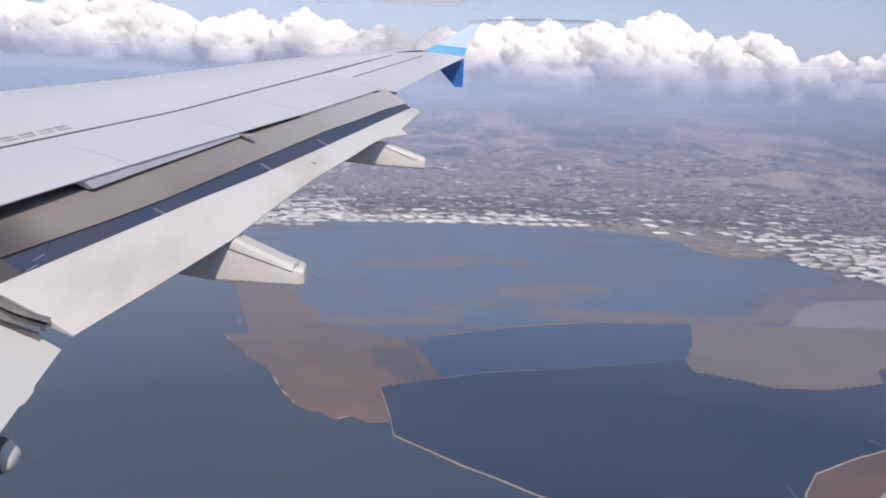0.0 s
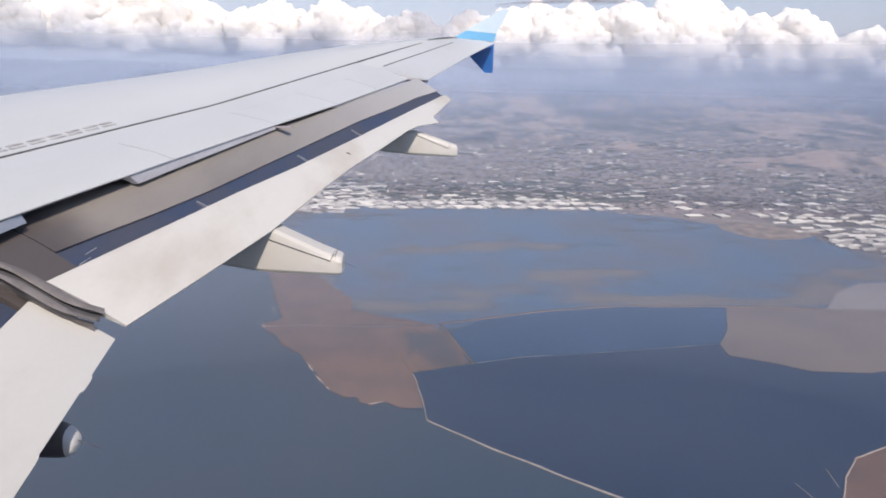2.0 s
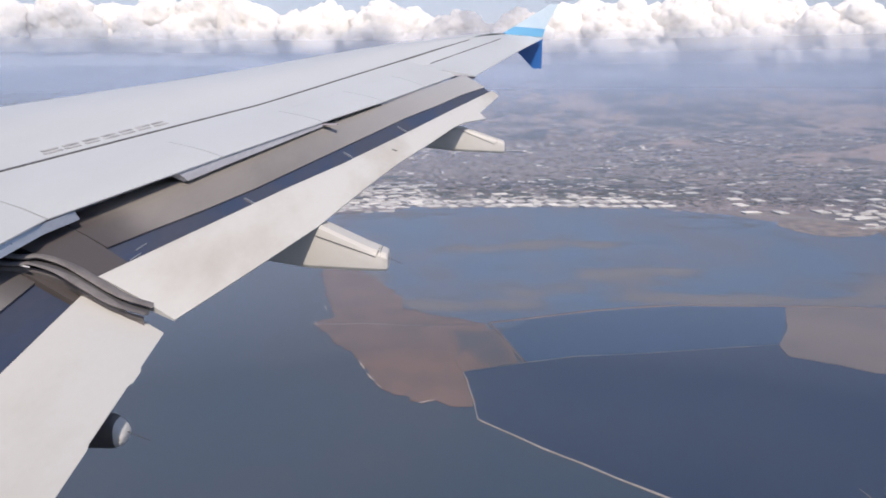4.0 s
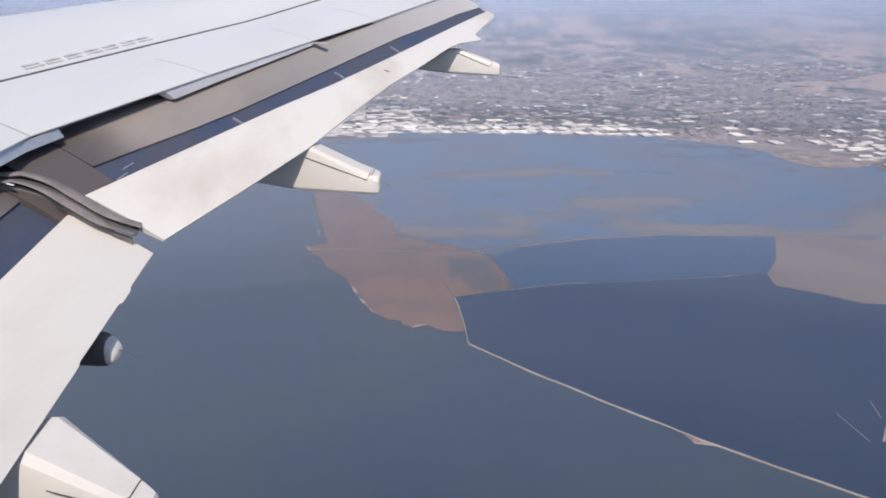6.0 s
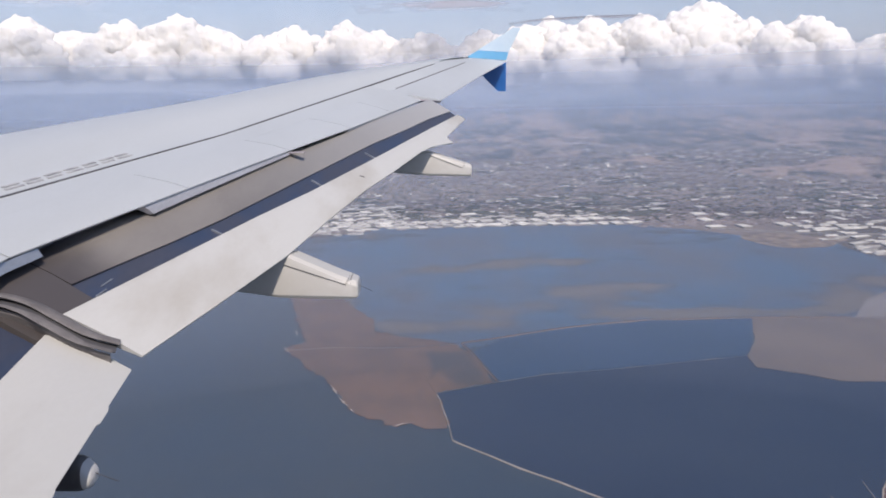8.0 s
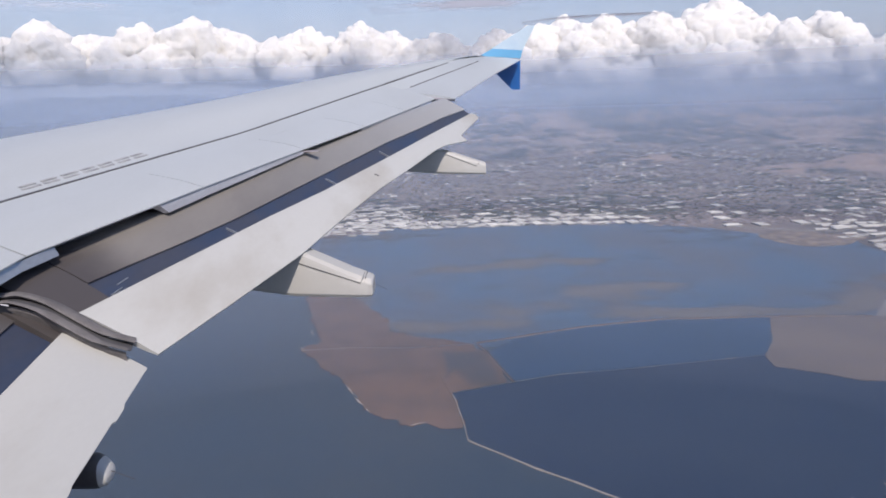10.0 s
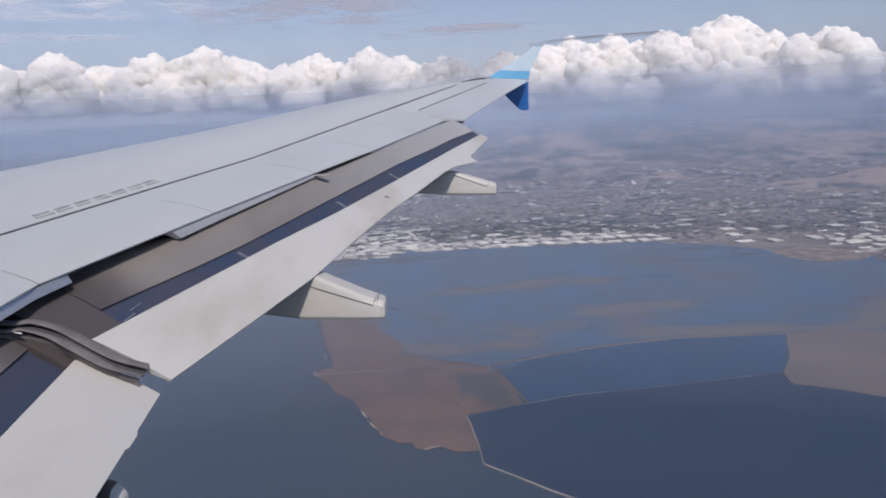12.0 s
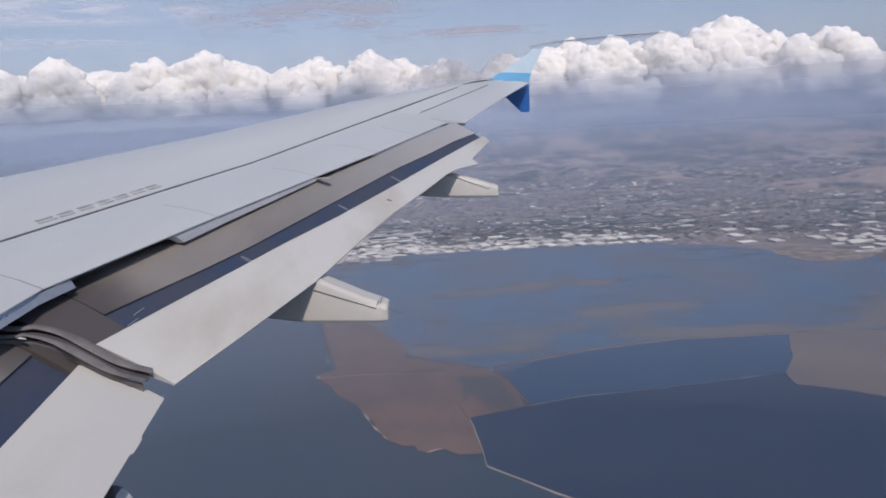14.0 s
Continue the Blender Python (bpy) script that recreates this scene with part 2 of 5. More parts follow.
# ---- building helpers ----
def mesh_ob(name, verts, faces, material, parent=None, smooth=False, label=""):
    me = bpy.data.meshes.new(name)
    me.from_pydata([tuple(v) for v in verts], [], [tuple(f) for f in faces])
    if smooth:
        me.polygons.foreach_set("use_smooth", [True] * len(me.polygons))
    me.materials.append(material)
    me.update()
    ob = new(name, me)
    if parent:
        ob.parent = parent
    return tagged(ob, label=label)


def part(name, bm, material, parent, label=""):
    me = bpy.data.meshes.new(name)
    bmesh.ops.recalc_face_normals(bm, faces=bm.faces)
    bm.to_mesh(me)
    bm.free()
    me.materials.append(material)
    ob = new(name, me)
    ob.parent = parent
    return tagged(ob, label=label)


def loft(rings, closed=True, caps=True):
    """Quads between rings of equally many points."""
    bm = bmesh.new()
    rows = [[bm.verts.new(p) for p in r] for r in rings]
    k = len(rings[0])
    for a, b in zip(rows, rows[1:]):
        for i in range(k if closed else k - 1):
            bm.faces.new((a[i], a[(i + 1) % k], b[(i + 1) % k], b[i]))
    if caps and closed:
        bm.faces.new(rows[0]), bm.faces.new(list(reversed(rows[-1])))
    return bm


def smooth_some(ob, degrees=35):
    me = ob.data
    me.polygons.foreach_set("use_smooth", [True] * len(me.polygons))
    me.set_sharp_from_angle(angle=radians(degrees))
    return ob


def rail(ys, xs, zs):
    return lambda y: Vector((float(np.interp(y, ys, xs)), y, float(np.interp(y, ys, zs))))


# ---- the wing: rails along the span (x aft, y outboard, z up) ----
S_edge = rail([0.3, 3.7, 5.23, 6.75, 8.1, 10.9], [-2.06, -2.042, -1.575, -1.10, -0.66, 0.11], [-1.02, -0.712, -0.554, -0.405, -0.271, -0.010])
A_edge = rail([10.9, 14.0, 16.5], [0.38, 1.19, 1.99], [-0.025, 0.375, 0.738])
L_one = rail([0.3, 4.35, 5.9, 7.23, 8.97, 10.77, 12.5, 15.2, 16.5], [-3.85, -2.647, -2.178, -1.777, -1.255, -0.711, -0.188, 0.625, 1.02], [-0.90, -0.542, -0.391, -0.263, -0.043, 0.182, 0.402, 0.738, 0.84])
L_two = rail([10.9, 11.6, 15.4, 16.5], [-0.47, -0.237, 1.064, 1.45], [0.085, 0.176, 0.702, 0.80])
CREST = rail([0.3, 5.28, 5.74, 6.6, 7.31, 8.19, 9.3, 10.59, 11.65, 12.94, 13.97, 15.49, 16.5], [-5.12, -3.187, -3.006, -2.676, -2.398, -2.056, -1.624, -1.125, -0.712, -0.211, 0.186, 0.778, 1.18],
             [-0.78, -0.293, -0.235, -0.149, -0.073, 0.015, 0.135, 0.297, 0.425, 0.56, 0.645, 0.785, 0.858])



def chord(y):
    return float(np.interp(y, [0.3, 3.7, 16.5], [5.8, 4.2, 1.5]))


def hinge(y):
    if y > 10.93:
        return L_two(y)
    s, l1 = S_edge(y), L_one(y)
    h = s.lerp(l1, 0.62)
    h.z += 0.012
    return h


aircraft_wing = tagged(new("aircraft_wing"), "white painted airliner wing with flaps extended, high over the bay", "wing")

rings = []
stations = sorted([-0.35] + [0.3 + i * 0.4 for i in range(41)] + [10.93, 10.94, 16.5])
for y in stations:
    h, l1, c, ch = hinge(y), L_one(y), CREST(y), chord(y)
    a, b = 0.40 * ch, 0.06 * ch
    ring = [h, h.lerp(l1, 0.5) + Vector((0, 0, 0.006)), l1]
    for k in (0.33, 0.66):
        ring.append(l1.lerp(c, k) + Vector((0, 0, 0.10 * (c.z - l1.z) * math.sin(k * math.pi))))
    ring.append(c)
    for deg in (25, 45, 62, 78, 90):
        ring.append(Vector((c.x - a * math.sin(radians(deg)), y, c.z - b * (1 - math.cos(radians(deg))))))
    for deg in (70, 40, 0):
        ring.append(Vector((c.x - a * math.sin(radians(deg)), y, c.z - b - 0.055 * ch * math.cos(radians(deg)))))
    ring.append(Vector((l1.x, y, l1.z - 0.05 - 0.055 * ch)))
    ring.append(Vector((h.x, y, h.z - 0.06 - 0.02 * ch)))
    rings.append(ring)
smooth_some(part("wing_skin", loft(rings), wing_paint, aircraft_wing, "off-white painted upper wing skin"), 30)


def ribbon(name, curve, y0, y1, w, material, parent, lift=0.004, steps=40, label=""):
    """A narrow strip lying along a rail."""
    rings = []
    for i in range(steps + 1):
        y = y0 + (y1 - y0) * i / steps
        p = curve(y)
        d = (curve(y) - hinge(y))
        d = Vector((d.x, 0, d.z)).normalized() if d.length > 1e-3 else Vector((-1, 0, 0.1)).normalized()
        up = Vector((-d.z, 0, d.x)) * (1 if d.x > 0 else -1)
        rings.append([p - d * w / 2 + up * lift, p + d * w / 2 + up * lift, p + d * w / 2 - up * 0.01, p - d * w / 2 - up * 0.01])
    return part(name, loft(rings), material, parent, label)


ribbon("spar_seam", L_one, 0.5, 14.3, 0.027, sealant, aircraft_wing, 0.005, 60, "dark sealant line along the span")
ribbon("aileron_seam", L_two, 11.5, 15.2, 0.027, sealant, aircraft_wing, 0.006, 30, "dark hinge line of the aileron")

# spoilers, each a tapered panel
for y0, y1 in ((0.5, 3.690), (3.704, 5.224), (5.236, 6.744), (6.756, 8.089), (8.101, 9.489), (9.501, 10.89)):
    rings = []
    for i in range(13):
        y = y0 + (y1 - y0) * i / 12
        s, h = S_edge(y), hinge(min(y + 0.16, 10.92))
        m1, m2 = s.lerp(h, 0.35), s.lerp(h, 0.7)
        m1.z += 0.012
        m2.z += 0.010
        h = h + Vector((0.008, 0, 0.002))
        down = Vector((0, 0, 1))
        rings.append([s, m1, m2, h, h - down * 0.045, m2 - down * 0.045, m1 - down * 0.035, s - down * 0.007])
    smooth_some(part("spoiler", loft(rings), wing_paint, aircraft_wing), 30)

# dark cavity behind the spar, above the flap
rings = []
for i in range(31):
    y = 0.4 + 10.5 * i / 30
    s, h = S_edge(y), hinge(y)
    rings.append([h + Vector((0.0, 0, -0.05)), s + Vector((-0.20, 0, -0.02)), s + Vector((-0.24, 0, -0.16)), h + Vector((-0.1, 0, -0.22))])
part("flap_cove", loft(rings), cove_dark, aircraft_wing, "dark cavity behind the wing spar")

# bright lips below the spoilers' trailing edges
for y0, y1, out, drop, under in ((0.6, 3.9, 0.024, 0.048, 0.016), (4.76, 6.72, 0.048, 0.066, 0.004), (8.0, 10.88, 0.018, 0.026, 0.004)):
    rings = []
    for i in range(13):
        y = y0 + (y1 - y0) * i / 12
        s = S_edge(y) + Vector((-0.015, 0, -under))
        slant, k = (0.06 * (1 - i / 12), 1 - 0.5 * i / 12) if y0 > 4 else (0.0, 1.0)
        rings.append([s, s + Vector((out * k, slant, -drop * k)), s + Vector((out * k - 0.03, slant, -drop * k - 0.006)), s + Vector((-0.05, 0, -0.02))])
    part("trailing_edge_lip", loft(rings), bare_metal if y0 < 1 else lip_grey, aircraft_wing, "pale metal lip under the spoilers")

# dark bracket where the lips of two spoilers meet
s6 = S_edge(6.75)
part("hinge_bracket", loft([[s6 + Vector((x, dy, z)) for dy, z in ((-0.03, -0.020), (0.05, -0.018), (0.05, -0.026), (-0.03, -0.028))] for x in (-0.03, 0.13)]), cove_dark, aircraft_wing, "dark metal bracket under the spoilers")

# aileron
rings = []
for i in range(25):
    y = 10.97 + (16.42 - 10.97) * i / 24
    a, h = A_edge(y), L_two(y)
    m1 = a.lerp(h, 0.5) + Vector((0, 0, 0.022))
    h2 = h + Vector((0.012, 0, 0.002))
    rings.append([a, m1, h2, h2 - Vector((0, 0, 0.09)), m1 - Vector((0, 0, 0.07)), a - Vector((0, 0, 0.012))])
smooth_some(part("aileron", loft(rings), wing_paint, aircraft_wing, "white drooped aileron"), 30)
bm = loft([[Vector((0.06, 10.90, -0.02)), Vector((0.40, 10.93, -0.03)), Vector((0.40, 10.96, -0.06)), Vector((0.06, 10.93, -0.06))],
           [Vector((-0.10, 10.92, 0.035)), Vector((0.05, 10.97, 0.012)), Vector((0.05, 10.99, -0.03)), Vector((-0.10, 10.95, -0.01))]])
part("aileron_end_gap", bm, cove_dark, aircraft_wing, "dark gap at the aileron's inner end")


# wing tip fence
def plate(points, thick, y, lean=0.0):
    z0 = points[0][1]
    ring = [[Vector((x, y + s * thick / 2 + lean * (z - z0), z)) for x, z in points] for s in (-1, 1)]
    bm = loft(ring)
    return bm


wing_tip_fence = new("wing_tip_fence")
wing_tip_fence.parent = aircraft_wing
tagged(wing_tip_fence, label="blue wing tip fence")
part("upper_fin", plate([(1.10, 0.84), (1.98, 0.76), (2.03, 0.93), (1.36, 0.985)], 0.05, 16.52), fence_sky, wing_tip_fence, "sky-blue lower band of the fin")
part("fin_top", plate([(1.362, 0.989), (2.03, 0.934), (2.30, 1.44), (2.14, 1.45)], 0.045, 16.52), fence_pale, wing_tip_fence, "pale blue fin top")
part("lower_fin", plate([(1.45, 0.45), (1.98, 0.735), (1.97, 0.10), (1.79, 0.10)], 0.05, 16.52), fence_blue, wing_tip_fence, "deep blue lower fin")


# ---- the fuselage side with the cabin window, round the eye ----
FR, FY, FZ = 1.98, -1.868, -0.45


def on_skin(x, z):
    return Vector((x, FY + math.sqrt(max(FR * FR - (z - FZ) ** 2, 0)), z))


def fuselage():
    bm = bmesh.new()
    zt, zb, x0, x1 = 0.26, -0.20, -0.13, 0.38
    a_top, a_low = math.asin((zt - FZ) / FR), math.asin((zb - FZ) / FR)
    angles = [a_low + (a_top - a_low) * i / 6 for i in range(7)]
    rest = [a_top + (math.tau - (a_top - a_low)) * i / 60 for i in range(1, 60)]
    xs = [-9.0, -4.0, -1.0, x0] + [x0 + (x1 - x0) * i / 6 for i in range(1, 6)] + [x1, 1.2, 4.0, 9.0]
    loop = angles + rest
    grid = [[bm.verts.new((x, FY + FR * math.cos(a), FZ + FR * math.sin(a))) for a in loop] for x in xs]
    n = len(loop)
    for i in range(len(xs) - 1):
        for j in range(n):
            if 3 <= i <= 8 and j < 6:
                continue
            bm.faces.new((grid[i][j], grid[i + 1][j], grid[i + 1][(j + 1) % n], grid[i][(j + 1) % n]))
    # rim of the rectangle round the window, then the rounded opening itself
    rim = [grid[i][0] for i in range(3, 9)] + [grid[9][j] for j in range(0, 6)] + [grid[i][6] for i in range(9, 3, -1)] + [grid[3][j] for j in range(6, 0, -1)]
    cx, cz, hx, hz = 0.1225, 0.0325, 0.18, 0.16
    hole = []
    for v in rim:
        t = math.atan2((v.co.z - cz) / (zt - zb), (v.co.x - cx) / (x1 - x0))
        c, q = math.cos(t), math.sin(t)
        hole.append(bm.verts.new(on_skin(cx + hx * math.copysign(abs(c) ** 0.45, c), cz + hz * math.copysign(abs(q) ** 0.45, q))))
    m = len(rim)
    for i in range(m):
        bm.faces.new((rim[i], rim[(i + 1) % m], hole[(i + 1) % m], hole[i]))
    bmesh.ops.recalc_face_normals(bm, faces=bm.faces)
    me = bpy.data.meshes.new("wall_fuselage")
    bm.to_mesh(me)
    bm.free()
    me.materials.append(wing_paint)
    ob = smooth_some(new("wall_fuselage", me), 50)
    thick = ob.modifiers.new("thickness", "SOLIDIFY")
    thick.thickness, thick.offset = 0.03, -1
    return tagged(ob, "white curved fuselage side with a rounded cabin window", "fuselage", kind="structure")


fuselage()


# ---- flaps: a chordwise frame on the trailing edge line ----
def flap(name, A, B, deg, slant, c_te, c_white, c_dark, c_front, steps, label, end):
    root = new(name)
    root.parent = aircraft_wing
    tagged(root, label=label)
    A, B = Vector(A), Vector(B)
    along = (B - A) / (B - A).y
    D = Vector((-math.cos(radians(deg)), 0, math.sin(radians(deg)))) + along * slant
    up = along.cross(D).normalized()
    if up.z < 0:
        up = -up

    def at(k, c, n=0.0):
        return A.lerp(B, k) + D * c + up * n

    def val(v, k):
        return float(np.interp(k, v[0], v[1])) if isinstance(v, tuple) else v
    rear, strip, front, close = [], [], [], []
    for i in range(steps + 1):
        k = i / steps
        t, w, d, f = val(c_te, k), val(c_white, k), val(c_dark, k), val(c_front, k)
        g = (f / 0.85) ** 2
        rear.append([at(k, t), at(k, t + (w - t) * 0.5, 0.012), at(k, w - 0.02, 0.006), at(k, w, -0.004), at(k, w, -0.09), at(k, t + (w - t) * 0.4, -0.035), at(k, t, -0.012)])
        if min(end) - 1e-6 < k < max(end) + 1e-6:
            continue
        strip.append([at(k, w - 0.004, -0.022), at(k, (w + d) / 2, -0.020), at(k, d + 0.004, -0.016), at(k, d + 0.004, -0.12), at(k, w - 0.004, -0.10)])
        front.append([at(k, d, 0.0), at(k, d + (f - d) * 0.5, 0.004), at(k, f, 0.0), at(k, f + 0.10 * g, -0.05 * g), at(k, f + 0.18 * g, -0.13 * g), at(k, f + 0.21 * g, -0.21 * g), at(k, f + 0.17 * g, -0.27 * g), at(k, d + (f - d) * 0.5, -0.20 * g), at(k, d, -0.13)])
    e0, e1 = end
    for i in range(9):
        k = e0 + (e1 - e0) * i / 8
        kk = min(max(k, 0), 1)
        w, d, f = val(c_white, kk), val(c_dark, kk), val(c_front, kk)
        g = (f / 0.85) ** 2
        close.append([at(k, w + 0.005, -0.012), at(k, d, 0.0), at(k, d + (f - d) * 0.5, 0.006), at(k, f, 0.002), at(k, f + 0.10 * g, -0.05 * g), at(k, f + 0.18 * g, -0.13 * g), at(k, f + 0.21 * g, -0.21 * g), at(k, f + 0.17 * g, -0.27 * g), at(k, d, -0.20), at(k, w + 0.005, -0.13)])
    smooth_some(part("rear_panel", loft(rear), flap_paint, root, "white painted flap trailing panel"), 30)
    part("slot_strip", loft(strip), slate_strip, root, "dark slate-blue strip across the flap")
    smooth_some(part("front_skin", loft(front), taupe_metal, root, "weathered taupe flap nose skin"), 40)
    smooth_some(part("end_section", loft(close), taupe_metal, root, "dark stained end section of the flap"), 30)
    return root, at, val


out_A, out_B = (-1.38, 3.63, -1.25), (0.741, 10.783, -0.302)
out_te = ([0, 0.094, 0.216, 0.358, 0.457, 0.584, 0.695, 0.745, 0.826, 0.834, 1.0], [0, -0.02, -0.036, 0.004, 0.018, 0.002, 0.0, -0.03, -0.165, -0.045, 0.006])
out_w = ([0.0, 0.084, 0.176, 0.255, 0.374, 0.56, 0.79, 1.0], [0.47, 0.441, 0.407, 0.38, 0.322, 0.265, 0.205, 0.142])
out_d = ([0.0, 0.078, 0.145, 0.222, 0.40, 0.62, 0.76, 0.88, 1.0], [0.625, 0.582, 0.540, 0.506, 0.470, 0.425, 0.362, 0.325, 0.245])
out_f = ([0, 0.06, 0.165, 0.29, 0.656, 1.0], [0.86, 0.847, 0.832, 0.798, 0.68, 0.565])
outboard_flap, flap_at, flap_val = flap("outboard_flap", out_A, out_B, 30, 0.03, out_te, out_w, out_d, out_f, 120, "extended outboard flap in white, slate and taupe", (-0.012, 0.032))
in_te = ([0, 0.672, 0.676, 0.829, 0.833, 0.876, 0.880, 1.0], [-0.008, -0.008, 0.0, 0.0, -0.011, -0.011, 0.0, 0.0])
in_A, in_B = (-1.17, 0.4, -1.63), (-1.43, 3.59, -1.31)
in_at = flap("inboard_flap", in_A, in_B, 30, 0.0, in_te, 0.46, 0.67, 0.86, 110, "extended inboard flap in white, slate and taupe", (1.0, 0.962))[1]

# bright brackets across the dark strip
for k in (0.197, 0.405, 0.575):
    w, d = flap_val(out_w, k), flap_val(out_d, k)
    rings = [[flap_at(k + q, c, -0.008), flap_at(k + q, c, -0.024), flap_at(k + q + 0.0016, c, -0.024), flap_at(k + q + 0.0016, c, -0.008)] for q, c in ((0, w - 0.004), (-0.001, w + (d - w) * 0.7))]
    part("bracket", loft(rings), bare_metal, outboard_flap, "small bright bracket")
# scuffed bright edges at the inner end of the dark strip
for k, f, size in ((0.050, 0.40, 0.030), (0.036, 0.08, 0.030)):
    w, d = flap_val(out_w, k), flap_val(out_d, k)
    c = w + (d - w) * f
    rings = [[flap_at(k + q * 0.45, c + u, -0.014), flap_at(k + q * 0.45, c + u + 0.006, -0.014), flap_at(k + q * 0.45, c + u + 0.006, -0.024), flap_at(k + q * 0.45, c + u, -0.024)] for q, u in ((0, 0), (size, size * 0.25))]
    part("scuff", loft(rings), bare_metal, outboard_flap, "small scuffed bright patch")
# small dark drain mark on the white panel
k = 0.485
part("drain_mark", loft([[flap_at(k, 0.135, 0.0145), flap_at(k + 0.003, 0.135, 0.0145), flap_at(k + 0.003, 0.135, 0.006), flap_at(k, 0.135, 0.006)], [flap_at(k - 0.003, 0.175, 0.0145), flap_at(k, 0.175, 0.0145), flap_at(k, 0.175, 0.006), flap_at(k - 0.003, 0.175, 0.006)]]), sealant, outboard_flap, "small dark mark")

# rubber seals in the kink between the flaps
def tube(points, r_w, r_h, seg=8):
    rings = []
    for i, p in enumerate(points):
        a, b = points[max(i - 1, 0)], points[min(i + 1, len(points) - 1)]
        d = (b - a).normalized()
        side = d.cross(Vector((0, 0, 1))).normalized()
        upv = side.cross(d)
        rings.append([p + side * r_w * math.cos(t) + upv * r_h * math.sin(t) for t in (math.tau * j / seg for j in range(seg))])
    return loft(rings)


def bend(points, n=24):
    """A smooth curve through some points."""
    pts = [Vector(p) for p in points]
    pts = [pts[0] * 2 - pts[1]] + pts + [pts[-1] * 2 - pts[-2]]
    out = []
    m = len(pts) - 3
    for i in range(n + 1):
        u = min(i / n * m, m - 1e-6)
        j, f = int(u), u - int(u)
        a, b, c, d = pts[j:j + 4]
        out.append(0.5 * ((2 * b) + (c - a) * f + (2 * a - 5 * b + 4 * c - d) * f * f + (3 * b - a - 3 * c + d) * f ** 3))
    return out


kink = bend([(-2.34, 3.36, -0.80), (-2.20, 3.41, -0.84), (-2.10, 3.455, -0.872), (-2.03, 3.526, -0.888), (-1.91, 3.566, -0.944), (-1.77, 3.559, -1.027), (-1.63, 3.552, -1.110), (-1.50, 3.593, -1.175)], 36)
flap_seal = new("flap_seal")
flap_seal.parent = aircraft_wing
tagged(flap_seal, label="weathered rubber seal between the two flaps")
smooth_some(part("upper_bulb", tube([p + Vector((0.008, 0.034, 0.004)) for p in kink], 0.041, 0.013, 12), rubber, flap_seal), 60)
smooth_some(part("lower_bulb", tube([p + Vector((-0.008, -0.026, -0.016)) for p in kink], 0.044, 0.009, 12), rubber, flap_seal), 60)
part("gap_filler", tube([p + Vector((0, 0, -0.022)) for p in kink], 0.05, 0.012), sealant, flap_seal, "black gap in the seal")
# bright hinge bit beside the seal
part("hinge_bit", tube([Vector((-2.07, 3.43, -0.893)), Vector((-2.02, 3.45, -0.912))], 0.007, 0.005, 6), bare_metal, flap_seal, "small bright metal hinge piece")
# rubber sheet between the seal and the inboard flap's end
rings = []
for i in range(13):
    p = kink[min(36, i * 3)] + Vector((-0.012, -0.045, -0.030))
    q = in_at(0.99, float(np.interp(i, [0, 12], [0.95, 0.10])), -0.012)
    m = p.lerp(q, 0.5) + Vector((0, 0, -0.005))
    rings.append([p, m, q, q - Vector((0, 0, 0.02)), m - Vector((0, 0, 0.02)), p - Vector((0, 0, 0.02))])
part("seal_skirt", loft(rings), rubber, flap_seal, "stained rubber skirt beside the seal")


